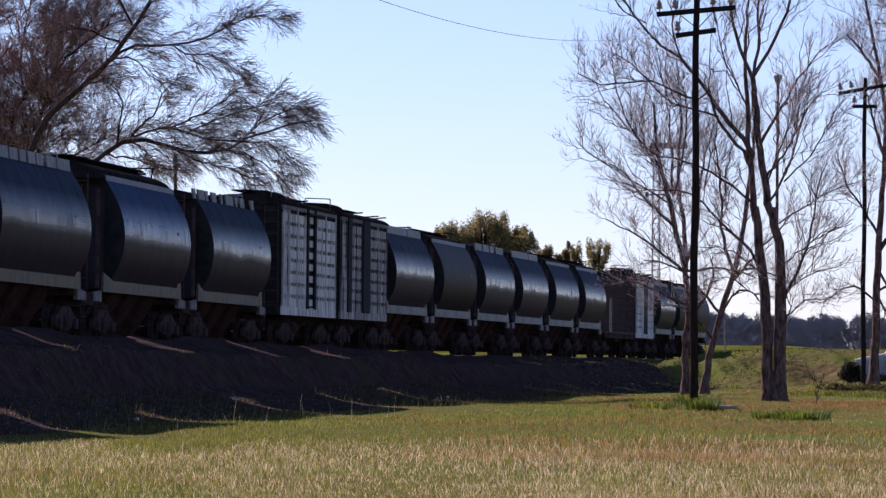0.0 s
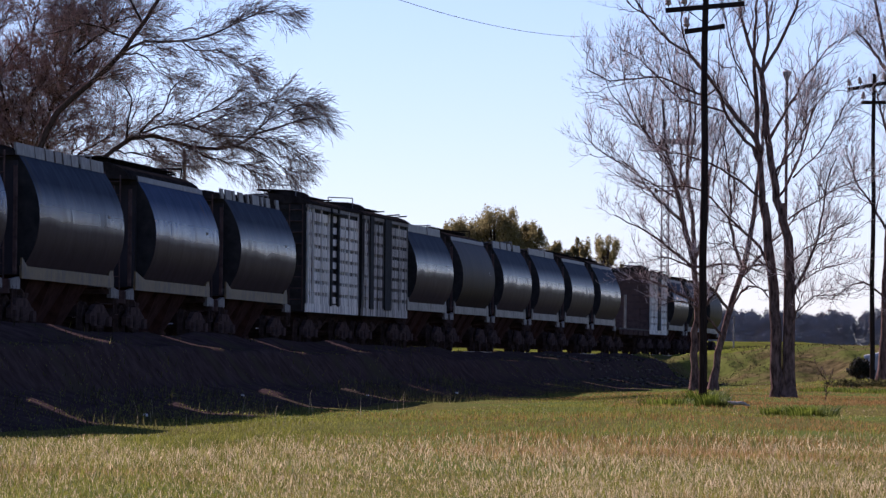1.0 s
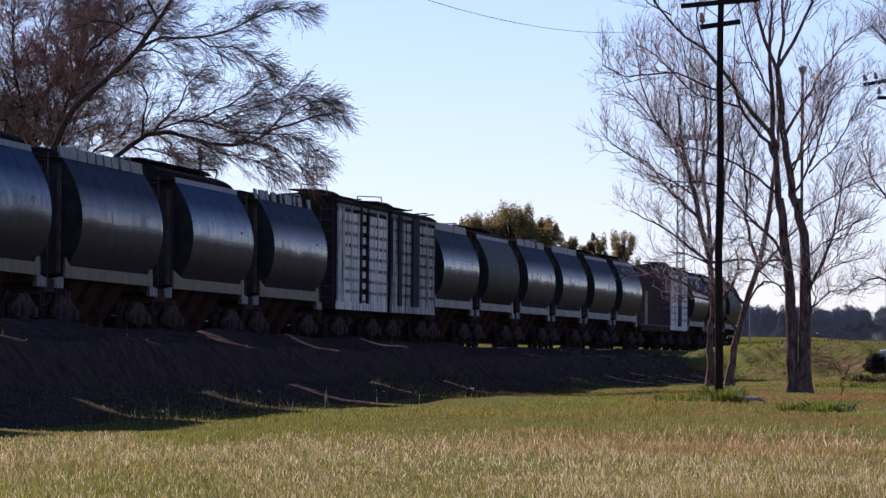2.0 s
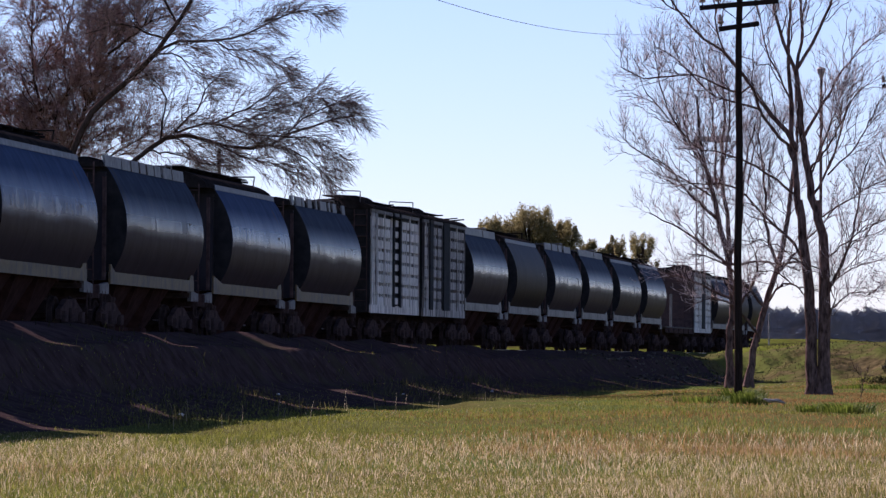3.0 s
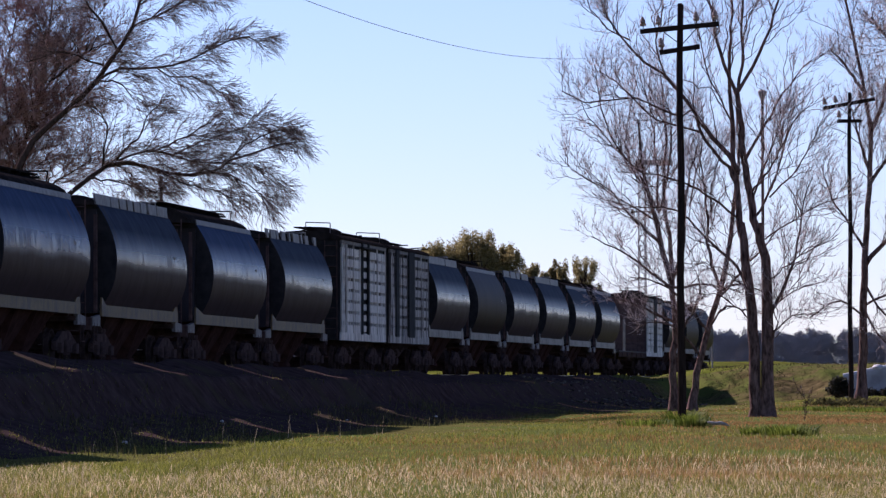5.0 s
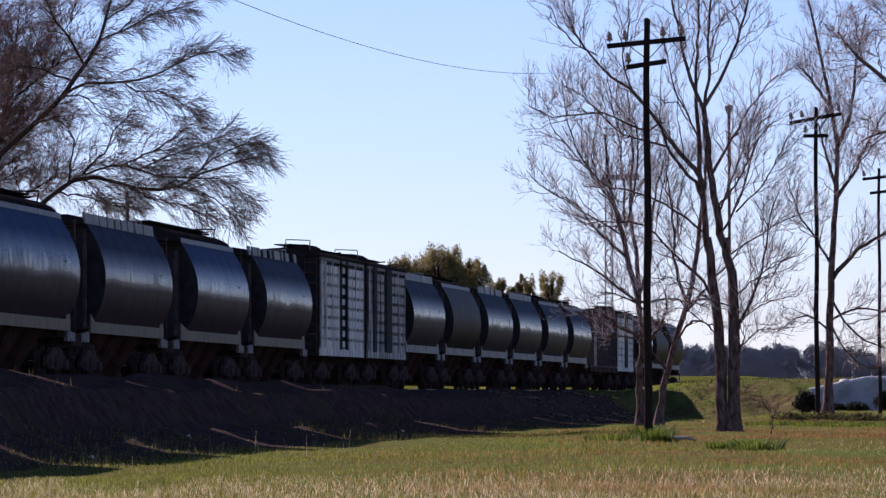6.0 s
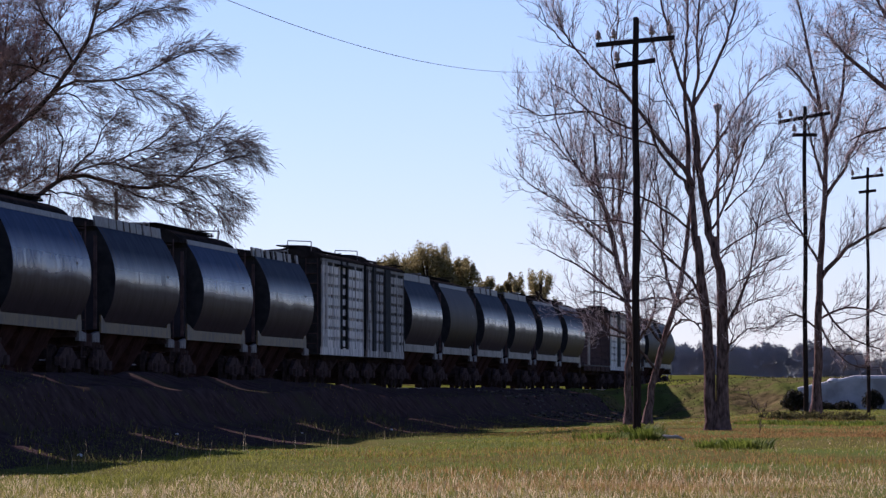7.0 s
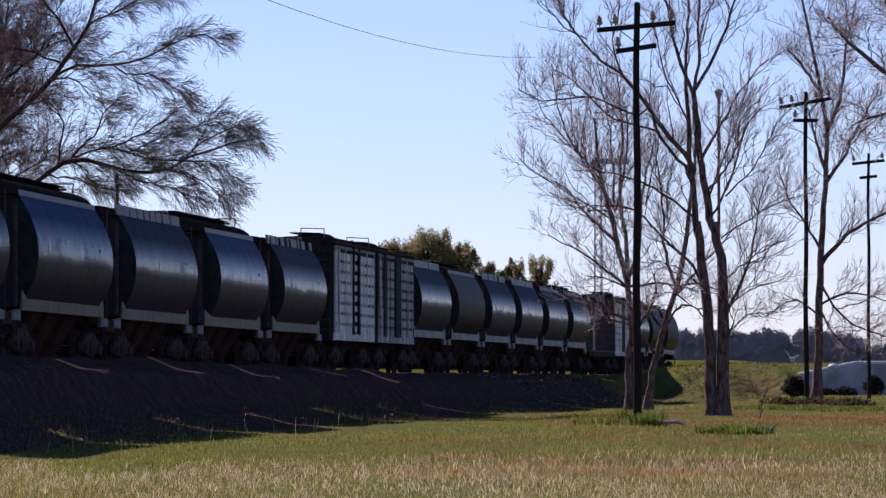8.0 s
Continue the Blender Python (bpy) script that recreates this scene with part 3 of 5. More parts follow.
def hopper_shell(mat, near):
    """The bellied shell: its section swept along the wagon, the plates slightly wavy."""
    m = Mesh()
    n = 44
    rnd = random.Random(5)
    dents = [(rnd.uniform(-LONG, LONG), rnd.uniform(1.8, 3.8), rnd.uniform(0.4, 0.9), rnd.uniform(-0.007, 0.007), rnd.choice((-1, 1))) for _ in range(60)]
    fine = []
    for i in range(len(SECTION) - 1):
        (z0, w0), (z1, w1) = SECTION[i], SECTION[i + 1]
        fine += [(z0, w0), ((z0 + z1) / 2, (w0 + w1) / 2 + 0.004)]
    fine.append(SECTION[-1])
    prof = [(w, z, 1) for z, w in fine] + [(-w, z, -1) for z, w in reversed(fine)]
    k = len(prof)
    for i in range(n + 1):
        y = -LONG + near + (2 * LONG - near) * i / n
        for w, z, s in prof:
            d = sum(a * math.exp(-((y - p) / r) ** 2 - ((z - q) / r) ** 2) for p, q, r, a, t in dents if t == s and abs(y - p) < 2 * r)
            m.v.append((w + s * d - s * 0.003 * abs(math.sin(y * math.pi * 3 / LONG)) , y, z))
    for i in range(n):
        for j in range(k - 1):
            m.f.append((i * k + j, i * k + j + 1, (i + 1) * k + j + 1, (i + 1) * k + j))
    m.f.append(tuple(range(k)))
    m.f.append(tuple(n * k + j for j in range(k - 1, -1, -1)))
    return m.data("body", mat, True)


def hopper(label, kind, mat, sill_mat, bands, near=0.3):
    """A covered grain hopper on two bogies. kind: 'arch' has a tall curved roof, 'hatch' a row of hatch boxes."""
    w = thing("hopper_wagon", label, "freight wagon", "wagons of the train")
    body = part("body", hopper_shell(mat, near), None, w, "dark curved steel body")
    for s in (-1, 1):
        m = Mesh().box(s * 1.235, 0, 1.40, 0.06, 2 * LONG + 0.2, 0.28, 0.015)
        part("side_sill", m, sill_mat, w, "pale painted side sill")
        for e in (-1, 1):
            g = Mesh().prism([(e * (LONG - 0.5), 1.535), (e * (LONG + 0.06), 1.535), (e * (LONG + 0.06), 1.86), (e * LONG, 1.86)] if e > 0 else [(e * (LONG - near), 1.535), (e * (LONG + 0.06), 1.535), (e * (LONG + 0.06), 1.72), (e * LONG, 1.72)], s * 1.235 - 0.02, s * 1.235 + 0.02, "x")
            part("gusset", g, sill_mat, w)
            m = Mesh().box(s * 1.16, e * (LONG + 0.38), 2.55, 0.09, 0.10, 2.4, 0.015)
            part("corner_post", m, M_UNDER, w)
            m = Mesh().prism([(e * (LONG + 0.02), 1.30), (e * (LONG + 0.02), 1.02), (e * (LONG + 1.0), 1.02), (e * (LONG + 1.0), 1.22)], s * 1.16 - 0.05, s * 1.16 + 0.05, "x")
            part("end_plate", m, M_PLATE, w, "light grey end plate")
            part("step", Mesh().box(s * 1.2, e * (LONG + 0.6), 0.62, 0.08, 0.4, 0.03).box(s * 1.2, e * (LONG + 0.42), 0.85, 0.03, 0.03, 0.46).box(s * 1.2, e * (LONG + 0.78), 0.85, 0.03, 0.03, 0.46), M_UNDER, w)
    for e in (-1, 1):
        # sloping end sheet and the platform under it
        g = near if e < 0 else 0.0
        m = Mesh().prism([(e * (LONG - 0.3 - g), 1.35), (e * (LONG + 0.45 - g), 1.35), (e * (LONG + 0.04 - g), 3.9), (e * (LONG - 0.3 - g), 3.9)], -1.02, 1.02, "x")
        part("end_sheet", m, M_END, w, "dull blue-black end sheet")
        # near-black plate laid over the body's end to hold its deep shade
        o = [(b, a) for a, b in SECTION] + [(-b, a) for a, b in reversed(SECTION)]
        y = e * (LONG + 0.006 - g)
        part("bulkhead", Mesh().prism([(x * 0.995, z) for x, z in o], y, y + e * 0.012), M_DARK, w)
        m = Mesh().box(0, e * (LONG + 0.55), 1.17, 2.35, 1.1, 0.12, 0.03)
        m.box(0, e * (LONG + 1.07), 1.06, 2.4, 0.10, 0.30, 0.02)
        part("end_platform", m, M_UNDER, w)
        ladder("end_ladder", w, 0.72, e * (LONG + 0.5), 1.25, 4.1, 0.42, M_UNDER, "x")
        coupler(w, e * 6.45)
        bogie(w, e * 4.35)
    part("centre_sill", Mesh().box(0, 0, 1.08, 0.5, 2 * LONG + 1.9, 0.32, 0.02), M_UNDER, w)
    for y in (-2.3, 0.0, 2.3):
        o = [(-1.1, 1.55), (1.1, 1.55), (0.45, 0.50), (-0.45, 0.50)]
        m = Mesh()
        n = 4
        top = [(-1.15, y - 1.1, 1.55), (1.15, y - 1.1, 1.55), (1.15, y + 1.1, 1.55), (-1.15, y + 1.1, 1.55)]
        low = [(-0.5, y - 0.35, 0.30), (0.5, y - 0.35, 0.30), (0.5, y + 0.35, 0.30), (-0.5, y + 0.35, 0.30)]
        m.add(top + low, [(0, 1, 2, 3), (7, 6, 5, 4), (0, 4, 5, 1), (1, 5, 6, 2), (2, 6, 7, 3), (3, 7, 4, 0)])
        m.box(0, y, 0.25, 1.1, 0.8, 0.10, 0.02)
        part("discharge_chute", m, M_CHUTE, w, "rust-red sloping discharge chute")
    for y, z, h in ((3.35, 2.86, 0.16), (3.75, 2.72, 0.22)):
        part("data_plate", Mesh().box(1.512 if z < 2.8 else 1.508, y, z, 0.016, 0.26, h), M_PALE, w, "small pale data plate")
    part("brake_cylinder", Mesh().bar((0.7, -3.2, 0.95), (0.7, -2.6, 0.95), 0.16, n=10), M_UNDER, w, smooth=True)
    rise = 0.47 if sill_mat is M_CREAM else 0.36
    if kind == "arch":
        for s in (-1, 1):
            m = Mesh().prism([(s * 1.035, 4.0), (s * 1.06, 4.0), (s * 1.03, 4.14), (s * 1.005, 4.14)], -LONG + near, LONG)
            part("coaming", m, M_COAM, w, "grey strip along the roof edge")
        o = [(1.02 * math.cos(a), 4.02 + rise * math.sin(a)) for a in [math.pi * i / 14 for i in range(15)]]
        part("roof", Mesh().prism(o, -LONG + 0.05, LONG - 0.1), M_ROOF, w, smooth=True)
        m = Mesh()
        for k in range(3):
            m.box(-0.28 + 0.28 * k, -0.4, 4.10 + rise, 0.24, 2 * LONG - 0.6, 0.035, 0.01)
        for k in range(9):
            m.box(0, -LONG + 0.9 + k * 1.1, 4.05 + rise, 0.8, 0.06, 0.06)
        part("running_board", m, M_ROOF, w, "dark roof walkway")
        m = Mesh()
        for x in (-0.5, 0.5):
            m.bar((x, LONG - 0.3, 3.9 + rise), (x, LONG - 0.05, 4.22 + rise), 0.02, n=5)
        m.bar((-0.5, LONG - 0.05, 4.22 + rise), (0.5, LONG - 0.05, 4.22 + rise), 0.02, n=5)
        part("grab_rail", m, M_ROOF, w)
    else:
        part("roof", Mesh().box(0, 0, 4.06, 2.02, 2 * LONG - 0.1, 0.12, 0.04), M_ROOF, w)
        cells = {"panels": [(-4.9, -3.0), (-2.9, -1.9), (-1.75, -0.9), (-0.7, 0.0), (0.2, 1.0), (1.15, 1.9), (2.2, 3.3), (3.45, 4.9)], "short": [(-4.9, 1.2), (1.4, 4.9)], "posts": [(-4.9, -4.5), (-4.1, -3.2), (-3.0, -2.6), (-2.0, -1.3), (-0.6, -0.3), (0.2, 1.4), (1.8, 2.1), (2.6, 3.3), (4.4, 4.9)], "four": [(-4.6, -2.4), (-2.0, 0.0), (0.4, 1.6), (2.4, 4.9)]}[bands]
        for s in (-1, 1):
            for a, b in cells:
                part("hatch_side", Mesh().prism([(s * 1.0, 4.02), (s * 1.05, 4.02), (s * 1.02, 4.29), (s * 0.97, 4.29)], a, b), M_COAM, w, "grey steel hatch side plate")
        m = Mesh()
        rnd = random.Random(len(bands))
        for k in range(6):
            y = -4.3 + k * 1.7
            m.prism([(-0.55, 4.12), (0.55, 4.12), (0.5, 4.24 + rnd.uniform(0, 0.04)), (-0.5, 4.26)], y, y + 1.3)
        part("hatch_cover", m, M_ROOF, w)
        for x in (-0.6, 0.6):
            m = Mesh().bar((x, LONG - 0.4, 4.0), (x, LONG - 0.4, 4.46), 0.025, n=5).bar((x, LONG - 0.4, 4.46), (x, LONG + 0.35, 4.46), 0.025, n=5).bar((x, LONG + 0.35, 4.46), (x, LONG + 0.35, 4.0), 0.025, n=5)
            part("grab_rail", m, M_COAM, w)
        part("cross_rail", Mesh().bar((-0.6, LONG + 0.35, 4.46), (0.6, LONG + 0.35, 4.46), 0.025, n=5), M_COAM, w)
    return w


BOX_HALF = 5.25


def boxcar(label, bays, mat, end_mat):
    """A ventilated boxcar: boarded sides with rows of slots between posts, doorway columns, arched roof."""
    w = thing("boxcar", label, "freight wagon", "wagons of the train")
    Z0, Z1, W = 0.98, 4.22, 1.25
    # solid near-black box in place of the shaded inside behind the slots
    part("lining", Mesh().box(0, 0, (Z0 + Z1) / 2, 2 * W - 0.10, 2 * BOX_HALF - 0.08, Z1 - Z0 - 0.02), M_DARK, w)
    rows = 8
    step = (Z1 - 0.12 - (Z0 + 0.24)) / rows
    for s in (-1, 1):
        part("side_sill", Mesh().box(s * (W + 0.005), 0, Z0 + 0.11, 0.09, 2 * BOX_HALF + 0.06, 0.26, 0.02), mat, w)
        part("eave_rail", Mesh().box(s * (W + 0.005), 0, Z1 - 0.05, 0.10, 2 * BOX_HALF + 0.04, 0.12, 0.02), M_PLATE, w)
        for kind, a, b in bays:
            if kind == "board":
                for r in range(rows):
                    z = Z0 + 0.24 + step * r
                    gap = 0.11
                    m = Mesh().box(s * W, (a + b) / 2, z + (step - gap) / 2, 0.06, b - a, step - gap, 0.006)
                    if r:
                        n = max(2, round((b - a) / 0.52))
                        for q in range(n + 1):
                            m.box(s * (W - 0.006), a + 0.05 + (b - a - 0.10) * q / n, z - gap / 2, 0.04, 0.12, gap)
                    part("board", m, mat, w)
                for y in (a, b, (a + b) / 2):
                    part("side_post", Mesh().box(s * (W + 0.035), y, (Z0 + Z1) / 2 + 0.08, 0.04, 0.07, Z1 - Z0 - 0.22), mat, w)
            elif kind == "door":
                for y in (a + 0.16, b - 0.16):
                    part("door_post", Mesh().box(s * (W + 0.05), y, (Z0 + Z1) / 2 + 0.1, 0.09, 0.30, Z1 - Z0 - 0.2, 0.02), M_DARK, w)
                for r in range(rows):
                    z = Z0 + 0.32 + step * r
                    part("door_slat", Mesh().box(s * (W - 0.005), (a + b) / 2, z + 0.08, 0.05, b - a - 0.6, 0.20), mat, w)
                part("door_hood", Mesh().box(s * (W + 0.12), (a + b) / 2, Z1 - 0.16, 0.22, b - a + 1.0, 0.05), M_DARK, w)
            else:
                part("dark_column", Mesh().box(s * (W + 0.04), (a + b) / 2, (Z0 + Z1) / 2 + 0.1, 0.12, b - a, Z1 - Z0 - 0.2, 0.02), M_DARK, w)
    for e in (-1, 1):
        m = Mesh()
        m.box(0, e * (BOX_HALF - 0.01), (Z0 + Z1) / 2, 2 * W - 0.02, 0.06, Z1 - Z0)
        part("end_wall", m, end_mat, w)
        for r in range(9):
            part("end_rib", Mesh().box(0, e * (BOX_HALF + 0.055), Z0 + 0.25 + r * 0.36, 2 * W - 0.3, 0.07, 0.12, 0.02), end_mat, w)
        ladder("end_ladder", w, 0.95, e * (BOX_HALF + 0.10), 1.0, 4.2, 0.4, M_UNDER, "x")
        coupler(w, e * 5.75)
        bogie(w, e * 3.55)
    o = [(W + 0.09, Z1), (W + 0.09, Z1 + 0.03)] + [((W + 0.04) * math.cos(a), Z1 + 0.03 + 0.27 * math.sin(a)) for a in [math.pi * i / 12 for i in range(1, 12)]] + [(-W - 0.09, Z1 + 0.03), (-W - 0.09, Z1)]
    part("roof", Mesh().prism(o, -BOX_HALF - 0.12, BOX_HALF + 0.12), M_ROOF, w, smooth=True)
    m = Mesh()
    for k in range(8):
        y = -BOX_HALF + 0.75 + k * 1.3
        m.prism([(W + 0.05, Z1 + 0.05), (0, Z1 + 0.33), (-W - 0.05, Z1 + 0.05), (-W - 0.05, Z1 + 0.09), (0, Z1 + 0.37), (W + 0.05, Z1 + 0.09)], y, y + 0.06)
    part("roof_rib", m, M_ROOF, w)
    m = Mesh()
    for k in range(2):
        m.box(-0.16 + 0.32 * k, 0, Z1 + 0.42, 0.26, 2 * BOX_HALF - 0.1, 0.035)
    part("running_board", m, M_ROOF, w)
    part("roof_vent", Mesh().prism([(0.15, Z1 + 0.25), (0.95, Z1 + 0.12), (0.90, Z1 + 0.34), (0.75, Z1 + 0.42), (0.25, Z1 + 0.44)], -BOX_HALF + 0.3, -BOX_HALF + 2.6), M_ROOF, w)
    hoop = [(0.1, Z1 + 0.36), (0.1, Z1 + 0.58), (0.9, Z1 + 0.55), (0.9, Z1 + 0.18)]
    m = Mesh()
    for p, q in zip(hoop, hoop[1:]):
        m.bar((p[0], -BOX_HALF + 0.1, p[1]), (q[0], -BOX_HALF + 0.1, q[1]), 0.018, n=5)
    part("roof_handrail", m, M_PLATE, w)
    for y, l in ((-1.2, 1.1), (2.6, 0.9), (4.4, 0.8)):
        part("roof_bracket", Mesh().bar((W - 0.42, y, Z1 + 0.20), (W + 0.08, y + 0.3 * l, Z1 + 0.25), 0.024, n=5), M_ROOF, w)
    part("centre_sill", Mesh().box(0, 0, 0.88, 0.5, 2 * BOX_HALF + 0.4, 0.3), M_UNDER, w)
    for y in (-1.9, -0.6, 0.6, 1.9):
        part("cross_member", Mesh().prism([(-1.15, 0.95), (1.15, 0.95), (0.5, 0.55), (-0.5, 0.55)], y - 0.06, y + 0.06), M_UNDER, w)
    part("air_tank", Mesh().bar((-0.75, -0.9, 0.62), (-0.75, 0.9, 0.62), 0.22, n=12), M_UNDER, w, smooth=True)
    part("brake_cylinder", Mesh().bar((0.7, -0.3, 0.62), (0.7, 0.5, 0.62), 0.17, n=12), M_UNDER, w, smooth=True)
    for x in (-0.8, 0.8):
        part("truss_rod", Mesh().bar((x, -2.4, 0.95), (x, -1.0, 0.62), 0.025, n=5).bar((x, -1.0, 0.62), (x, 1.0, 0.62), 0.025, n=5).bar((x, 1.0, 0.62), (x, 2.4, 0.95), 0.025, n=5), M_UNDER, w)
    return w


LIFT = 0.13


def raise_body(w, lift):
    for o in w.children:
        if not o.name.startswith("bogie"):
            o.matrix_basis = pose(0, 0, lift) @ o.matrix_basis
    return w


def flat_wagon(label):
    """A long low flat wagon: timber deck on a steel frame, a pair of stakes."""
    w = thing("flat_wagon", label, "freight wagon", "wagons of the train")
    for i in range(38):
        part("deck_plank", Mesh().box(0, -7.99 + i * 0.432, 1.16, 2.6, 0.41, 0.07, 0.01), M_TIE, w)
    for s in (-1, 1):
        part("side_sill", Mesh().prism([(s * 1.28, 1.12), (s * 1.36, 1.12), (s * 1.36, 0.86), (s * 1.28, 0.86)], -8.15, 8.15), M_UNDER, w)
        for y in (-7.2, -4.3, -1.4, 1.4, 4.3, 7.2):
            part("stake_pocket", Mesh().box(s * 1.39, y, 0.99, 0.06, 0.14, 0.22, 0.02), M_UNDER, w)
        part("stake", Mesh().box(s * 1.27, -4.9, 2.02, 0.12, 0.14, 1.72, 0.02), M_PALE, w, "pale painted stake")
    part("centre_sill", Mesh().box(0, 0, 0.94, 0.6, 16.2, 0.34, 0.02), M_UNDER, w)
    part("headboard", Mesh().box(0, 8.05, 1.45, 2.5, 0.08, 0.55, 0.02), M_UNDER, w)
    for e in (-1, 1):
        coupler(w, e * 8.6)
        bogie(w, e * 6.2)
    return w


def build_train():
    tall = hopper("dark grey grain hopper wagon with tall arched roof", "arch", M_BODY3, M_CREAM, "", 1.2)
    long = hopper("blue-black grain hopper wagon with tall arched roof", "arch", M_BODY3, M_CREAM, "", 0.55)
    hatch = hopper("dark grey grain hopper wagon with row of roof hatches", "hatch", M_BODY, M_CREAM, "panels", 0.5)
    posts = hopper("dark grey grain hopper wagon with gappy roof hatch plates", "hatch", M_BODY, M_CREAM, "posts", 0.75)
    pale = hopper("dark grey hopper wagon with chalky white sill", "hatch", M_BODY, M_PALE, "short")
    four = hopper("dark grey hopper wagon with four pale hatch plates", "hatch", M_BODY, M_PALE, "four")
    sooty = hopper("sooty black hopper wagon with arched roof", "arch", M_BODY2, M_PALE, "")
    # M_DARK ends: the shade between wagons is put into the end walls
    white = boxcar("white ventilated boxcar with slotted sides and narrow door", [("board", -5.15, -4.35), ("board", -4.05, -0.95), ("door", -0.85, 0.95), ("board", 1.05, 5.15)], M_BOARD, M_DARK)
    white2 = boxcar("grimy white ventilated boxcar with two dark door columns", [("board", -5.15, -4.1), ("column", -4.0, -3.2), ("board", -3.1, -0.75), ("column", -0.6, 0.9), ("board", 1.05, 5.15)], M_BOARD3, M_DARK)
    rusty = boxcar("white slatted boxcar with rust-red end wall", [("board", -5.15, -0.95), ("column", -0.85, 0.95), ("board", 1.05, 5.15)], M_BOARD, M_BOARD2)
    plain = hopper("dark glossy hopper wagon with low arched roof", "arch", M_BODY, M_PALE, "")
    low = flat_wagon("long low dark flat wagon with two pale stakes")
    for w in (tall, long, hatch, posts):
        raise_body(w, 0.02)
    for w in (pale, four, sooty, plain, white, white2, rusty, low):
        raise_body(w, LIFT)
    # the wagons' centres along the track at 3.5 s
    first = {}
    for src, y in [(tall, 81.1), (hatch, 94.2), (long, 107.3), (hatch, 120.4), (tall, 133.6), (posts, 146.6), (white, 160.6), (white2, 172.2), (pale, 183.0), (sooty, 195.8), (four, 208.7), (pale, 221.7), (plain, 235.0), (plain, 248.2), (low, 263.4), (rusty, 278.0), (plain, 290.3), (sooty, 303.5), (sooty, 316.7)]:
        m = pose(TRACK_X, y, RAIL)
        if src not in first:
            first[src] = True
            src.matrix_basis = m
            ob = src
        else:
            ob = copy_thing(src, m)
        wagons.append((ob, y))
        for o in ob.children_recursive:
            if o.name.startswith("wheelset"):
                wheelsets.append(o)


build_train()


# ---- poles, wire, signal ----
def telegraph_pole(x, y, top, arms, lean=0.0, r=0.085, label=""):
    z = float(ground_z(x, y))
    h = top - z
    w = thing("telegraph_pole", label, "utility pole", "telegraph poles", at=pose(x, y, z, 0, lean, 0))
    P = np.array([[(0.02 * math.sin(k * 1.7), 0.015 * math.cos(k * 2.1), -0.4 + (h + 0.4) * k / 8) for k in range(9)]])
    R = np.array([[r * 1.22 - r * 0.36 * k / 8 for k in range(9)]])
    me = tubes("pole", [(P, R, 10)], M_POLE)
    part("pole", me, None, w)
    part("pole_cap", Mesh().lathe([(r * 0.88, h - 0.02), (r * 0.5, h + 0.03)], n=10), M_POLE, w)
    for drop, half, tilt, pins in arms:
        m = Mesh().box(0, 0, 0, 2 * half, 0.10, 0.115, 0.01)
        arm = part("crossarm", m, M_POLE, w, at=pose(0, -0.12, h - drop, 0, tilt, 0))
        part("brace", Mesh().bar((-half * 0.45, 0.04, -0.03), (0, 0.06, -0.42), 0.012, n=5).bar((half * 0.45, 0.04, -0.03), (0, 0.06, -0.42), 0.012, n=5) if half > 0.7 else Mesh().box(0, 0.08, 0, 0.12, 0.06, 0.2), M_POLE, arm)
        for q in pins:
            ins = Mesh().lathe([(0.035, 0.12), (0.075, 0.13), (0.08, 0.18), (0.05, 0.20), (0.068, 0.215), (0.066, 0.27), (0.04, 0.30), (0.035, 0.34), (0.0, 0.36)], n=9, at=(q, 0, 0))
            i = part("insulator", ins, M_GLASS, arm, "brown porcelain insulator", smooth=True)
            part("pin", Mesh().bar((q, 0, 0.05), (q, 0, 0.14), 0.014, n=5), M_POLE, i)
    return w


telegraph_pole(-9.33, 120.0, 10.58, [(0.57, 0.96, -5.0, (-0.88, -0.50, 0.42, 0.88)), (1.10, 0.49, -8.0, (-0.42,))], label="tall dark creosoted telegraph pole with two crossarms")
telegraph_pole(-7.12, 162.8, 10.85, [(0.35, 0.86, -10.0, (-0.78, -0.42, 0.4, 0.8)), (0.92, 0.40, 0.0, (-0.34,))], label="thin dark telegraph pole beside a bare tree", r=0.07)
telegraph_pole(-6.30, 202.0, 10.6, [(0.35, 0.66, -6.0, (-0.58, 0.58)), (0.95, 0.36, -6.0, ())], label="distant dark telegraph pole beside the culvert wall", r=0.065)


def build_wire():
    y = np.linspace(119.85, -10, 90)
    u = y - 91.8
    P = np.stack([np.full_like(y, -9.75), y, 7.48 + 0.0575 * u + 0.00069 * u * u], -1)
    solid("telegraph_wire", tubes("telegraph_wire", [(P[None], np.full((1, 90), 0.0048), 5)], M_WIRE), None, "single sagging wire tied to the telegraph pole", "wire")


build_wire()


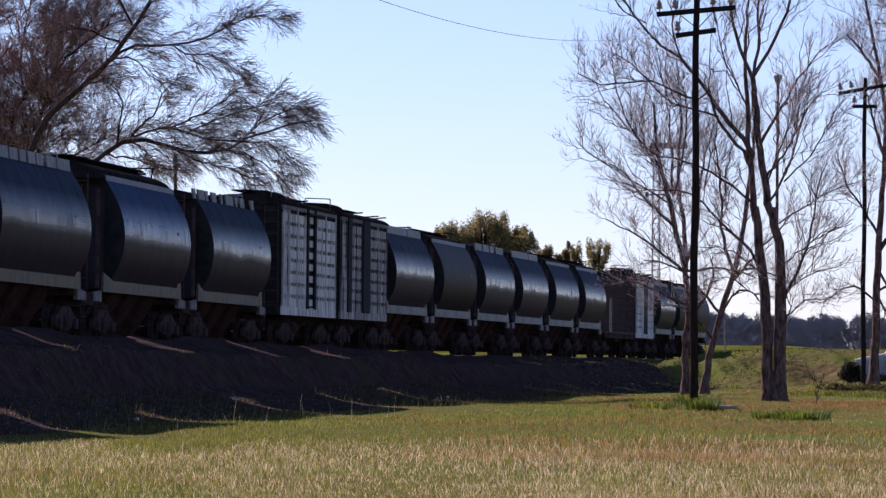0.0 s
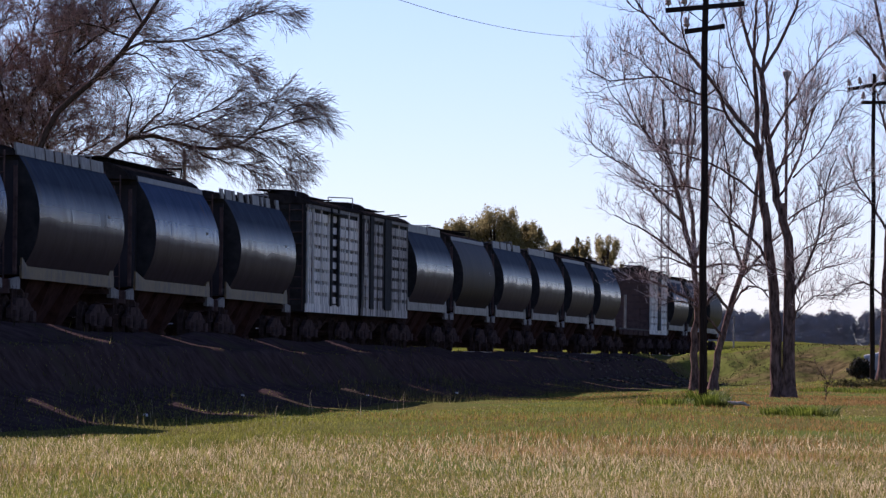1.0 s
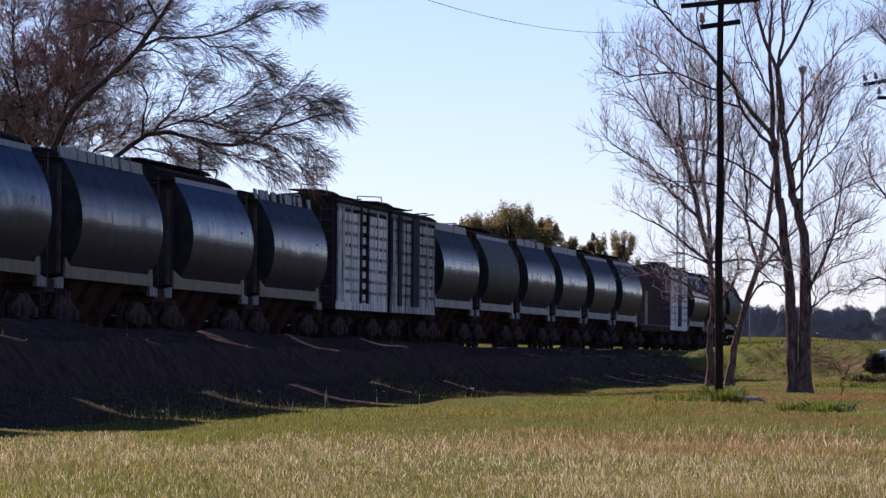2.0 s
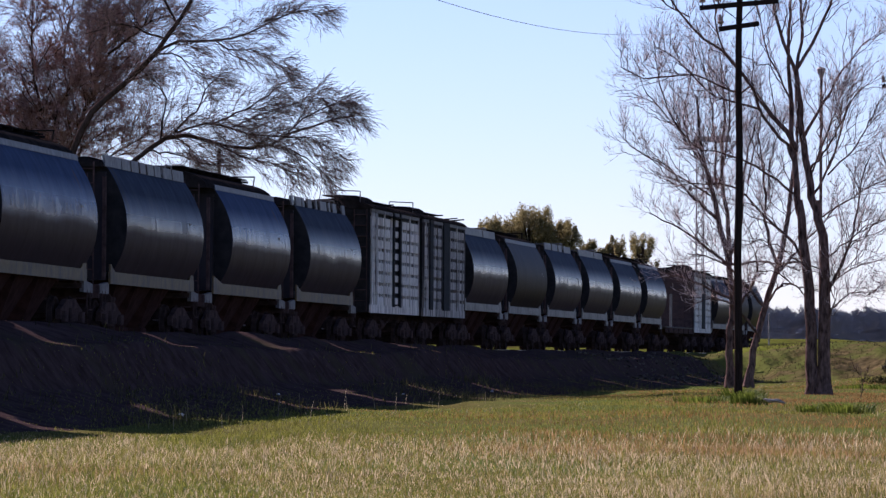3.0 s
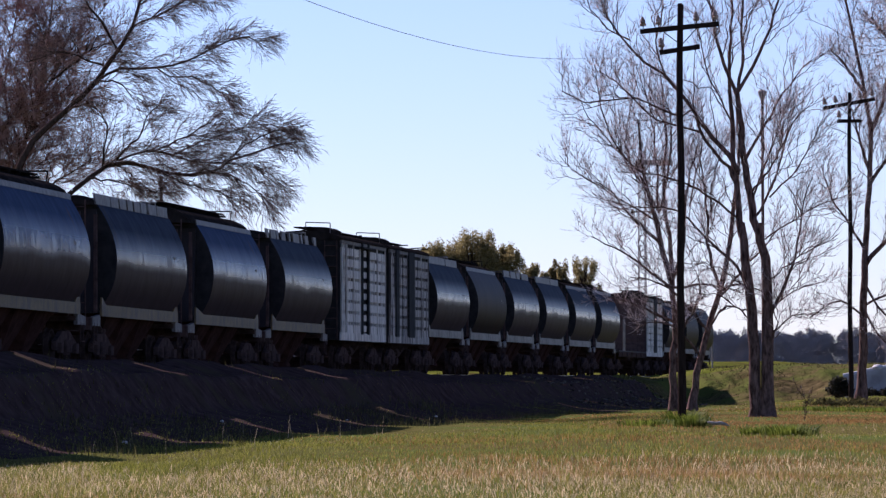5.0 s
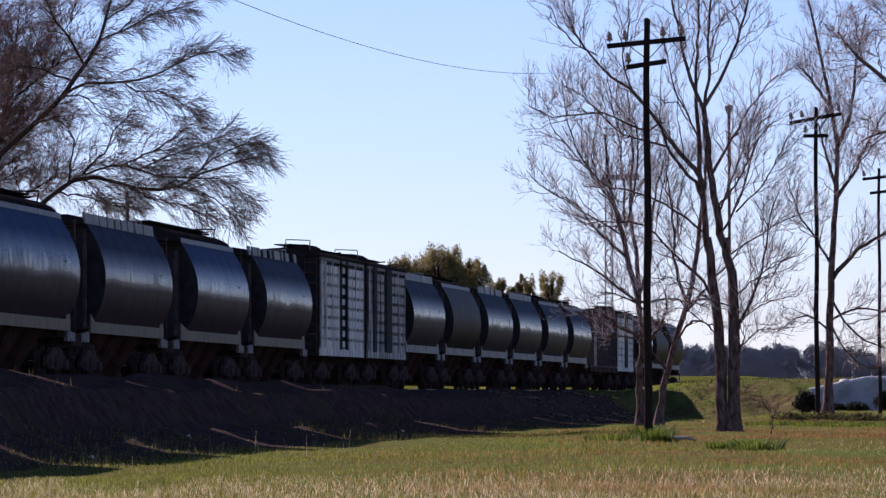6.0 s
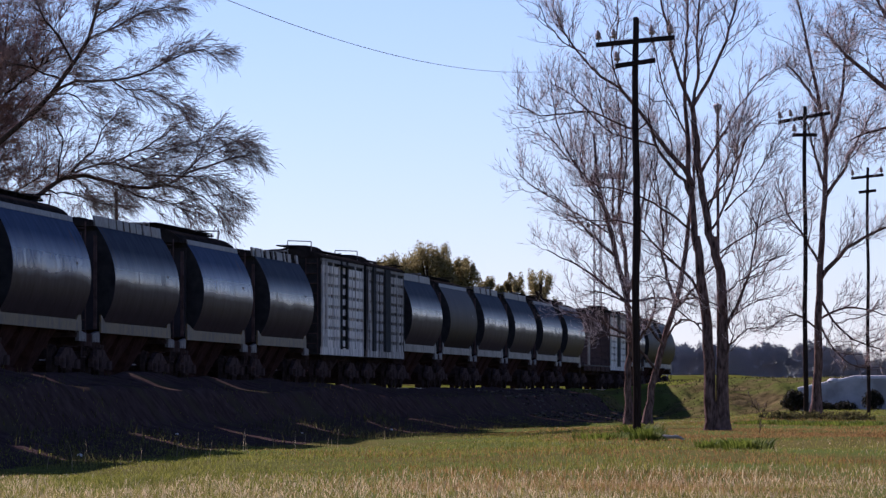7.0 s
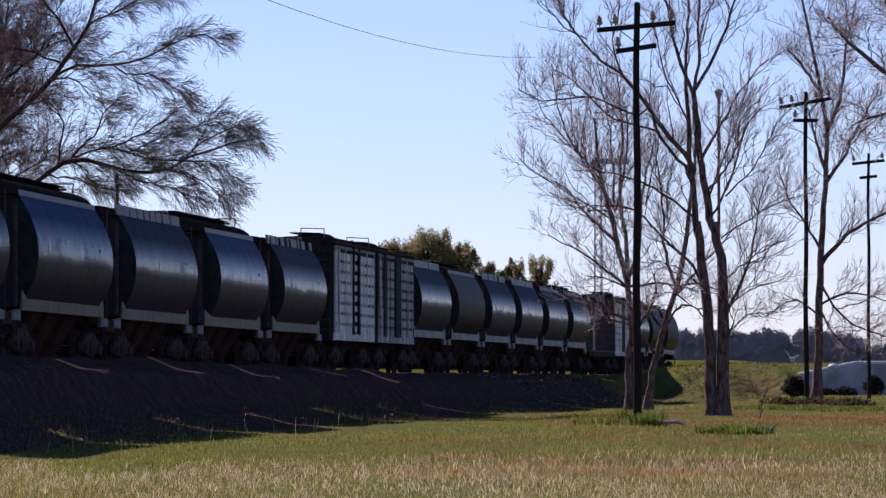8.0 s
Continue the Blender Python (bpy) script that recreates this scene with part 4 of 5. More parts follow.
def signal_mast():
    x, y = -27.55, 322.0
    z = float(ground_z(x, y))
    w = thing("signal_mast", "weathered lattice semaphore signal behind the train", "railway signal", at=pose(x, y, z))
    h = 14.85
    a, b = 0.26, 0.20
    for sx, sy in ((-1, -1), (1, -1), (1, 1), (-1, 1)):
        part("lattice_leg", Mesh().bar((sx * a, sy * a, 0), (sx * b, sy * b, h), 0.026, n=5), M_SIGNAL, w)
    m = Mesh()
    for k in range(30):
        z0, z1 = h * k / 30, h * (k + 1) / 30
        r0, r1 = a + (b - a) * k / 30, a + (b - a) * (k + 1) / 30
        s = 1 if k % 2 else -1
        m.bar((s * r0, -r0, z0), (-s * r1, -r1, z1), 0.014, n=4).bar((s * r0, r0, z0), (-s * r1, r1, z1), 0.014, n=4).bar((r0, s * r0, z0), (r1, -s * r1, z1), 0.014, n=4)
    part("lattice_bracing", m, M_SIGNAL, w)
    za = 13.85
    part("signal_arm", Mesh().prism([(0.1, za - 0.20), (2.0, za - 0.24), (2.0, za + 0.22), (0.1, za + 0.14)], -0.32, -0.28), M_SIGNAL, w, "weathered semaphore arm")
    part("spectacle", Mesh().box(-0.28, -0.2, za - 0.35, 0.40, 0.3, 0.60, 0.05).box(-0.12, -0.3, za + 0.05, 0.5, 0.06, 0.34, 0.02), M_UNDER, w)
    part("finial", Mesh().lathe([(0.05, h), (0.10, h + 0.15), (0.03, h + 0.4), (0.0, h + 0.9)], n=8), M_SIGNAL, w)
    part("counterweight", Mesh().box(0.02, 0, h - 4.2, 1.4, 0.08, 0.10).box(-0.6, 0, h - 4.2, 0.2, 0.2, 0.3, 0.02), M_UNDER, w)
    ladder("mast_ladder", w, 0.0, -0.40, 0.2, h - 1.8, 0.34, M_SIGNAL, "x")


signal_mast()


def nest_post():
    x, y = -10.1, 165.0
    z = float(ground_z(x, y))
    w = thing("nest_post", "thin grey post with a mud bird nest on top", "post", at=pose(x, y, z))
    h = 10.2
    part("post", Mesh().bar((0, 0, -0.3), (0, 0, h), 0.06, 0.045, n=8), M_BARK, w)
    part("nest", Mesh().lathe([(0.05, h - 0.12), (0.08, h - 0.02), (0.14, h + 0.14), (0.15, h + 0.20), (0.11, h + 0.25), (0.0, h + 0.26)], n=10), M_SIGNAL, w, "round brown mud nest", smooth=True)


nest_post()


def plain_post(x, y, top, r, mat, label):
    z = float(ground_z(x, y))
    solid("post", Mesh().lathe([(r, -0.3), (r, top - z - 0.03), (r * 0.6, top - z)], n=8), mat, label, "post", at=pose(x, y, z))


plain_post(-29.45, 160.0, 8.2, 0.055, M_POLE, "thin dark post standing behind the train")
plain_post(-28.6, 400.0, 5.0, 0.06, M_PALE, "pale thin field post before the far woods")


# ---- trees ----
def curve(points, n):
    """n points along a smooth line through a few given ones."""
    p = np.asarray(points, float)
    s = np.concatenate([[0], np.cumsum(np.linalg.norm(np.diff(p, axis=0), axis=1))])
    q = np.concatenate([[2 * p[0] - p[1]], p, [2 * p[-1] - p[-2]]])
    out = []
    for u in np.linspace(0, s[-1], n):
        i = min(np.searchsorted(s, u, "right") - 1, len(p) - 2)
        t = (u - s[i]) / max(s[i + 1] - s[i], 1e-6)
        a, b, c, d = q[i], q[i + 1], q[i + 2], q[i + 3]
        out.append(0.5 * (2 * b + (c - a) * t + (2 * a - 5 * b + 4 * c - d) * t * t + (3 * b - a - 3 * c + d) * t ** 3))
    return np.array(out)


def sprout(rng, P, R, count, length, spread, up, droop, k, lo=0.15, ratio=0.55, thin=0.004, shape=0.6, fat=0.012, drift=(0.0, 0.0, 0.0)):
    """Side shoots on paths P (n, m, 3): paths and radii of k points. up: pull to the sky, droop: bend of the tips towards the ground."""
    n, m, _ = P.shape
    idx = np.repeat(np.arange(n), count)
    u = rng.uniform(lo, 1.0, len(idx))
    f = u * (m - 1)
    i = np.minimum(f.astype(int), m - 2)
    w = (f - i)[:, None]
    start = P[idx, i] * (1 - w) + P[idx, i + 1] * w
    rad = R[idx, i] * (1 - w[:, 0]) + R[idx, i + 1] * w[:, 0]
    tan = P[idx, i + 1] - P[idx, i]
    tan /= np.linalg.norm(tan, axis=1)[:, None] + 1e-9
    side = rng.normal(size=(len(idx), 3))
    side -= (side * tan).sum(1)[:, None] * tan
    side /= np.linalg.norm(side, axis=1)[:, None] + 1e-9
    a = rng.uniform(spread[0], spread[1], len(idx))[:, None]
    d = tan * np.cos(a) + side * np.sin(a)
    d[:, 2] += up
    d += np.array(drift)
    d /= np.linalg.norm(d, axis=1)[:, None]
    L = rng.uniform(length[0], length[1], len(idx)) * (1 - shape * u)
    t = np.linspace(0, 1, k)
    bend = rng.normal(size=(len(idx), 3)) * 0.12
    bend[:, 2] += -droop
    Q = start[:, None] + d[:, None] * (L[:, None] * t)[..., None] + bend[:, None] * (L[:, None] * t * t)[..., None]
    wob = rng.normal(size=(len(idx), k, 3)) * (L * 0.025)[:, None, None]
    wob[:, 0] = 0
    Q = Q + wob
    r0 = np.maximum(np.minimum(rad * ratio, L * fat), thin)
    S = r0[:, None] * (1 - 0.75 * t) + thin * 0.35
    return Q, S


class BareTree:
    """A leafless tree: limbs first, then branches and twigs."""

    def __init__(self, x, y):
        self.x, self.y, self.limbs = x, y, []

    def limb(self, r0, r1, shoots, *points):
        """A limb through points in the tree's space, from radius r0 to r1; shoots: it bears branches."""
        self.limbs.append((r0, r1, shoots, points))

    def grow(self, name, label, bark, twig, seed, counts, lengths, up, droop, thin=0.005, shape=0.6, spread=(0.35, 0.95), group="bare trees", fat=0.0085, drift=(0.0, 0.0, 0.0)):
        rng = np.random.default_rng(seed)
        w = thing(name, label, "tree", group, at=pose(self.x, self.y, float(ground_z(self.x, self.y))))
        big, LP, LR = [], [], []
        for r0, r1, shoots, pts in self.limbs:
            P = curve(pts, 12)
            P[1:-1] += rng.normal(size=(10, 3)) * 0.02
            R = np.linspace(r0, r1, 12)
            if pts[0][2] < 0.3:
                R[0] *= 1.75
                R[1] *= 1.22
            big.append((P[None], R[None], 16))
            if shoots:
                LP.append(P), LR.append(R)
        size = np.array([np.linalg.norm(p[-1] - p[0]) for p in LP])
        A, AR = sprout(rng, np.array(LP), np.array(LR), np.maximum(4, counts[0] * size / size.mean()).astype(int), lengths[0], spread, up, droop * 0.3, 8, 0.12, 0.6, 0.0065, shape, fat * 1.3)
        B, BR = sprout(rng, A, AR, counts[1], lengths[1], spread, up * 0.8, droop * 0.7, 4, 0.15, 0.7, thin, 0.45, fat, drift)
        C, CR = sprout(rng, B, BR, counts[2], lengths[2], (0.3, 0.9), up * 0.6, droop, 3, 0.1, 0.8, thin, 0.4, fat, drift)
        part("trunk", tubes("trunk", big + [(A, AR, 5)], bark), None, w)
        part("crown", tubes("crown", [(B, BR, 3), (C, CR, 3)], twig, False), None, w)
        return w


# ---- the trees by the track ----
tree = BareTree(-7.95, 129.0)
tree.limb(0.17, 0.105, False, (-0.11, 0.0, -0.2), (-0.12, 0.0, 0.1), (-0.15, 0.0, 0.76), (-0.17, 0.0, 1.71), (-0.21, 0.0, 2.54), (-0.32, 0.0, 3.26), (-0.44, 0.0, 4.26), (-0.52, 0.0, 5.04))
tree.limb(0.095, 0.048, False, (-0.49, 0.00, 4.66), (-0.54, 0.0, 5.06), (-0.6, 0.04, 5.81), (-0.7, 0.08, 6.58), (-0.74, 0.12, 7.29), (-0.75, 0.16, 8.0), (-0.81, 0.2, 8.5))
tree.limb(0.048, 0.016, True, (-0.81, 0.2, 8.5), (-0.83, 0.26, 9.0), (-0.8, 0.32, 9.64), (-0.77, 0.38, 10.35), (-0.74, 0.44, 11.21), (-0.72, 0.5, 12.2))
tree.limb(0.18, 0.112, False, (0.13, 0.0, -0.2), (0.15, 0.0, 0.76), (0.17, 0.0, 1.71), (0.16, 0.0, 2.66), (0.14, 0.0, 3.73), (0.03, 0.0, 4.56), (-0.06, 0.0, 5.03))
tree.limb(0.105, 0.066, False, (-0.07, 0.00, 4.81), (-0.16, 0.0, 5.06), (-0.27, 0.0, 5.8), (-0.4, 0.0, 6.58), (-0.51, 0.0, 7.29), (-0.57, 0.0, 7.99), (-0.61, 0.0, 8.45))
tree.limb(0.052, 0.016, True, (-0.62, 0.0, 8.42), (-0.88, -0.1, 8.98), (-1.03, -0.2, 9.47), (-1.14, -0.3, 9.96), (-1.24, -0.4, 10.58), (-1.44, -0.5, 11.49), (-1.71, -0.6, 12.41))
tree.limb(0.046, 0.016, True, (-0.58, 0.0, 8.45), (-0.52, 0.1, 8.91), (-0.46, 0.2, 9.56), (-0.46, 0.3, 10.34), (-0.43, 0.4, 11.34), (-0.34, 0.5, 12.48))
tree.limb(0.05, 0.016, True, (-0.57, 0.0, 8.45), (-0.33, 0.05, 8.87), (-0.08, 0.1, 9.33), (0.13, 0.15, 9.76), (0.33, 0.2, 10.25), (0.55, 0.25, 11.17), (0.84, 0.3, 12.31))
tree.limb(0.068, 0.016, True, (-0.58, 0.0, 6.37), (-0.82, -0.11, 6.79), (-1.2, -0.22, 7.21), (-1.57, -0.33, 7.7), (-1.95, -0.44, 8.3), (-2.43, -0.56, 8.86), (-2.98, -0.67, 9.25), (-3.4, -0.78, 9.67), (-3.84, -0.89, 10.26), (-4.08, -1.0, 10.86))
tree.limb(0.05, 0.035, False, (-0.59, 0.1, 5.95), (-0.86, 0.0, 6.48), (-1.21, -0.1, 6.9), (-1.51, -0.2, 7.36), (-1.65, -0.3, 7.78))
tree.limb(0.032, 0.012, True, (-1.74, -0.4, 7.98), (-2.08, -0.57, 7.77), (-2.56, -0.73, 7.97), (-3.11, -0.9, 8.25), (-3.59, -1.07, 8.26), (-4.49, -1.23, 8.18), (-5.03, -1.4, 8.42))
tree.limb(0.03, 0.012, True, (-1.54, -0.3, 7.39), (-2.05, -0.12, 7.54), (-2.63, 0.06, 7.73), (-3.14, 0.24, 8.1), (-3.79, 0.42, 8.76), (-4.31, 0.6, 9.06))
tree.limb(0.045, 0.012, True, (-0.44, 0.0, 3.52), (-0.86, 0.17, 4.09), (-1.35, 0.33, 4.58), (-1.81, 0.5, 5.0), (-2.09, 0.67, 5.31), (-2.88, 0.83, 5.5), (-3.73, 1.0, 5.45))
tree.limb(0.035, 0.012, True, (-0.55, 0.0, 5.13), (-1.21, -0.16, 5.66), (-1.83, -0.32, 5.98), (-2.59, -0.48, 6.3), (-3.07, -0.64, 6.36), (-3.69, -0.8, 7.0))
tree.limb(0.045, 0.012, True, (0.24, 0.0, 2.54), (0.39, -0.09, 2.95), (0.64, -0.17, 3.42), (0.82, -0.26, 3.95), (0.98, -0.34, 4.54), (1.05, -0.43, 5.01), (1.2, -0.51, 5.72), (1.38, -0.6, 6.18))
tree.limb(0.035, 0.012, True, (-0.18, 0.0, 5.13), (0.08, 0.1, 5.52), (0.27, 0.2, 5.95), (0.4, 0.3, 6.37), (0.61, 0.4, 7.08), (0.81, 0.5, 7.65), (1.23, 0.6, 8.08))
tree.limb(0.045, 0.012, True, (-0.4, 0.0, 6.65), (-0.27, 0.13, 6.94), (-0.03, 0.27, 7.36), (0.19, 0.4, 7.76), (0.52, 0.53, 8.36), (0.87, 0.67, 8.86), (1.29, 0.8, 9.29))
tree.limb(0.03, 0.012, True, (-0.24, 0.0, 5.8), (0.13, -0.15, 6.25), (0.39, -0.3, 6.63), (0.65, -0.45, 7.11), (0.8, -0.6, 7.52))
tree.limb(0.022, 0.01, True, (0.2, 0.0, 1.71), (0.33, -0.17, 2.18), (0.42, -0.33, 2.48), (0.24, -0.5, 3.07))
tree.limb(0.03, 0.01, True, (-0.3, 0.0, 5.46), (0.11, 0.15, 6.54), (0.45, 0.3, 7.47), (0.72, 0.45, 8.25), (0.83, 0.6, 8.87))
tree.limb(0.025, 0.01, True, (0.22, 0.2, 5.7), (0.86, -0.07, 6.3), (1.26, -0.33, 6.9), (1.58, -0.6, 7.57))
tree.limb(0.025, 0.01, True, (-0.68, 0.0, 7.54), (-1.05, -0.2, 8.3), (-1.34, -0.4, 8.91), (-1.48, -0.6, 9.51), (-1.62, -0.8, 10.19))
tree.limb(0.025, 0.01, True, (-2.4, -0.6, 8.83), (-2.62, -0.75, 9.51), (-2.53, -0.9, 10.19), (-2.44, -1.05, 10.72), (-2.46, -1.2, 11.32))
tree.limb(0.022, 0.01, True, (-3.32, -0.6, 9.76), (-3.85, -0.73, 10.06), (-4.3, -0.87, 10.52), (-4.52, -1.0, 11.05))
tree.limb(0.022, 0.008, True, (0.1, 0.0, 2.6), (0.9, 0.3, 3.3), (1.6, 0.5, 3.5))
tree.limb(0.022, 0.008, True, (0.1, 0.0, 3.4), (1.2, -0.3, 4.3), (2.0, -0.4, 4.6))
tree.limb(0.022, 0.008, True, (-0.2, 0.0, 2.4), (-1.0, 0.3, 3.1), (-1.7, 0.5, 3.2))
tree.limb(0.022, 0.008, True, (-0.3, 0.0, 3.3), (-1.2, -0.3, 3.9), (-2.2, -0.5, 4.0))
tree.limb(0.022, 0.008, True, (0.1, 0.0, 4.6), (1.3, 0.3, 5.4), (2.3, 0.5, 5.8))
tree.limb(0.022, 0.008, True, (0.15, 0.0, 2.0), (0.8, -0.4, 2.6), (1.4, -0.6, 2.6))
tree.grow("bare_tree", "tall bare two-stemmed tree with upright pale twigs", M_BARK, M_TWIG, 17, (14, 9, 3), ((0.9, 2.4), (0.3, 0.95), (0.12, 0.32)), 0.35, -0.2, 0.0035, 0.62, (0.45, 1.1), fat=0.0058)

tree = BareTree(-12.05, 156.0)
tree.limb(0.13, 0.085, False, (-0.3, 0, 0.04), (-0.35, 0, 1.42), (-0.25, 0, 2.84), (-0.39, 0, 4.08))
tree.limb(0.1, 0.03, True, (-0.39, -0, 4.08), (-0.69, -0.2, 5.32), (-0.98, -0.4, 6.55), (-1.28, -0.6, 7.95), (-1.35, -0.8, 9.18))
tree.limb(0.08, 0.025, True, (-0.35, 0, 3.9), (-0.42, 0.2, 5.33), (-0.65, 0.4, 6.93), (-0.58, 0.6, 8.54), (-0.72, 0.8, 10.16))
tree.limb(0.07, 0.02, True, (-0.39, 0, 4.08), (-0.01, 0.13, 5.33), (0.07, 0.27, 6.93), (0.41, 0.4, 8.36))
tree.limb(0.06, 0.015, True, (-0.71, -0, 5.32), (-1.67, -0.17, 6.2), (-2.27, -0.33, 6.99), (-2.79, -0.5, 7.29))
tree.limb(0.05, 0.015, True, (-0.41, 0, 3.9), (-1.53, 0.3, 4.8), (-2.36, 0.6, 5.25), (-2.98, 0.9, 5.56))
tree.limb(0.12, 0.08, False, (0.27, 0, 0.04), (0.4, 0.1, 1.25), (0.75, 0.2, 2.58), (1.2, 0.3, 4.09))
tree.limb(0.09, 0.025, True, (1.22, 0, 4.08), (1.42, 0.23, 5.15), (1.57, 0.45, 6.58), (1.73, 0.68, 8.01), (1.62, 0.9, 9.63))
tree.limb(0.06, 0.02, True, (1.15, -0, 3.9), (0.82, -0.27, 5.14), (0.75, -0.53, 6.54), (0.59, -0.8, 7.95))
tree.limb(0.05, 0.015, True, (0.76, -0, 2.58), (-0.06, -0.4, 3.54), (-0.73, -0.8, 4.07), (-1.58, -1.2, 4.23))
tree.limb(0.05, 0.015, True, (1.06, 0, 3.55), (1.85, 0.23, 4.44), (2.45, 0.47, 5.16), (2.88, 0.7, 5.7))
tree.limb(0.05, 0.012, True, (0.87, -0, 2.75), (1.17, -0.23, 3.19), (1.63, -0.47, 3.31), (2.3, -0.7, 3.04))
tree.limb(0.05, 0.012, True, (1.06, 0, 3.73), (1.58, 0.17, 4), (2.19, 0.33, 3.91), (2.9, 0.5, 3.56))
tree.limb(0.05, 0.012, True, (-0.41, -0, 3.9), (0.36, -0.13, 3.99), (0.99, -0.27, 3.99), (1.89, -0.4, 3.72))
tree.limb(0.05, 0.012, True, (-0.27, -0, 2.84), (-1.04, -0.33, 3.19), (-1.8, -0.67, 3.54), (-2.3, -1, 3.62))
tree.limb(0.05, 0.012, True, (-0.3, -0, 2.31), (0.3, -0.4, 3.1), (0.59, -0.8, 3.89), (0.36, -1.2, 4.59))
tree.limb(0.05, 0.012, True, (0.53, -0, 1.78), (-0.24, -0.27, 2.66), (-0.93, -0.53, 2.83), (-1.44, -0.8, 2.65))
tree.limb(0.035, 0.01, True, (-0.8, -0.2, 6.36), (-1.35, -0.36, 7.47), (-2.08, -0.52, 8.4), (-2.43, -0.68, 9.32), (-2.6, -0.84, 10.15), (-2.66, -1.0, 10.89))
tree.limb(0.04, 0.01, True, (-0.79, 0.2, 6.28), (-0.88, 0.35, 7.68), (-0.98, 0.5, 8.81), (-1.09, 0.65, 10.04), (-1.06, 0.8, 10.99))
tree.limb(0.03, 0.01, True, (-1.0, 0.2, 6.74), (-1.65, 0.45, 7.69), (-1.81, 0.7, 8.64), (-1.74, 0.95, 9.59), (-1.52, 1.2, 10.64))
tree.limb(0.035, 0.01, True, (-0.73, 0.0, 6.32), (-0.43, -0.2, 7.66), (-0.31, -0.4, 8.76), (-0.46, -0.6, 9.68), (-0.65, -0.8, 10.69))
tree.limb(0.03, 0.01, True, (0.19, 0.2, 6.46), (0.38, 0.43, 7.68), (0.54, 0.67, 8.44), (0.58, 0.9, 9.38))
tree.limb(0.03, 0.01, True, (0.86, 0.0, 6.07), (0.91, 0.13, 7.2), (1.13, 0.27, 8.04), (1.49, 0.4, 8.88))
tree.limb(0.03, 0.01, True, (-0.96, 0.0, 6.08), (-2.11, -0.15, 6.78), (-2.85, -0.3, 7.25), (-3.48, -0.45, 7.67), (-3.84, -0.6, 8.08))
tree.limb(0.025, 0.01, True, (-1.66, 0.0, 7.67), (-2.47, 0.27, 8.72), (-3.02, 0.53, 9.3), (-3.32, 0.8, 10.07))
tree.grow("bare_tree", "smaller bare tree with two leaning stems near the track", M_BARK, M_TWIG, 12, (16, 9, 3), ((0.9, 2.3), (0.3, 1.0), (0.12, 0.34)), 0.35, -0.2, 0.0038, 0.58, (0.45, 1.1), fat=0.0058)

tree = BareTree(-6.93, 167.0)
tree.limb(0.16, 0.095, False, (-0.06, 0, -0.06), (0.04, 0, 2.18), (0.09, 0, 4.46), (0.21, 0, 6.55))
tree.limb(0.095, 0.03, True, (0.21, 0, 6.55), (0.32, 0.05, 8.07), (0.3, 0.1, 9.4), (0.09, 0.15, 10.73), (-0.16, 0.2, 11.87), (-0.43, 0.25, 13.21), (-0.77, 0.3, 14.54))
tree.limb(0.08, 0.02, True, (0.3, 0, 9.01), (0.75, 0.27, 10.17), (0.93, 0.53, 11.7), (1.3, 0.8, 13.63))
tree.limb(0.07, 0.02, True, (0.15, -0, 10.34), (-0.26, -0.2, 11.05), (-0.59, -0.4, 11.49), (-0.96, -0.6, 11.89))
tree.limb(0.09, 0.02, True, (0.13, -0, 4.65), (0.77, -0.2, 5.4), (1.34, -0.4, 5.87), (2.29, -0.6, 6.34), (3.24, -0.8, 6.52))
tree.limb(0.07, 0.015, True, (0.25, 0, 7.3), (0.94, 0.2, 8.45), (1.6, 0.4, 9.7), (2.07, 0.6, 10.57))
tree.limb(0.05, 0.012, True, (0.09, 0, 5.22), (-0.48, 0.17, 6.17), (-0.96, 0.33, 6.94), (-1.35, 0.5, 8.08))
tree.limb(0.05, 0.012, True, (0.06, -0, 2.94), (-0.56, -0.2, 3.41), (-1.12, -0.4, 3.31), (-1.68, -0.6, 2.93))
tree.limb(0.05, 0.012, True, (0.11, 0, 3.32), (0.94, 0.2, 3.7), (1.79, 0.4, 3.61), (2.64, 0.6, 3.33))
tree.limb(0.05, 0.012, True, (0.09, -0, 4.08), (0.77, -0.2, 3.03), (1.63, -0.4, 2.46), (2.67, -0.6, 2.18))
tree.limb(0.045, 0.012, True, (0.06, 0, 3.22), (0.66, 0.2, 2.18), (1.41, 0.4, 1.71), (2.07, 0.6, 1.65))
tree.limb(0.06, 0.015, True, (0.27, -0, 7.87), (-0.07, -0.23, 9), (-0.25, -0.47, 9.75), (-0.42, -0.7, 10.19))
tree.grow("bare_tree", "slender bare tree growing behind a telegraph pole", M_BARK, M_TWIG, 13, (22, 9, 3), ((0.9, 2.4), (0.3, 1.0), (0.12, 0.34)), 0.35, -0.2, 0.0038, 0.5, (0.45, 1.1), fat=0.0058)

tree = BareTree(-1.83, 140.0)
tree.limb(0.28, 0.15, False, (0, 0, -0.33), (-0.08, 0, 2.7), (0, 0, 5.24), (-0.16, 0, 7.15))
tree.limb(0.13, 0.03, True, (-0.16, -0, 7.15), (-1.11, -0.15, 8.57), (-2.06, -0.3, 9.52), (-3.01, -0.45, 10.3), (-3.64, -0.6, 11.08))
tree.limb(0.1, 0.025, True, (-0.16, 0, 6.99), (-0.96, 0.15, 7.95), (-1.76, 0.3, 8.44), (-2.56, 0.45, 8.29), (-3.04, 0.6, 8.06))
tree.limb(0.1, 0.025, True, (-0.16, 0, 7.15), (-0.64, 0.07, 9.22), (-1.44, 0.15, 10.66), (-2.07, 0.22, 11.62), (-2.48, 0.3, 12.58))
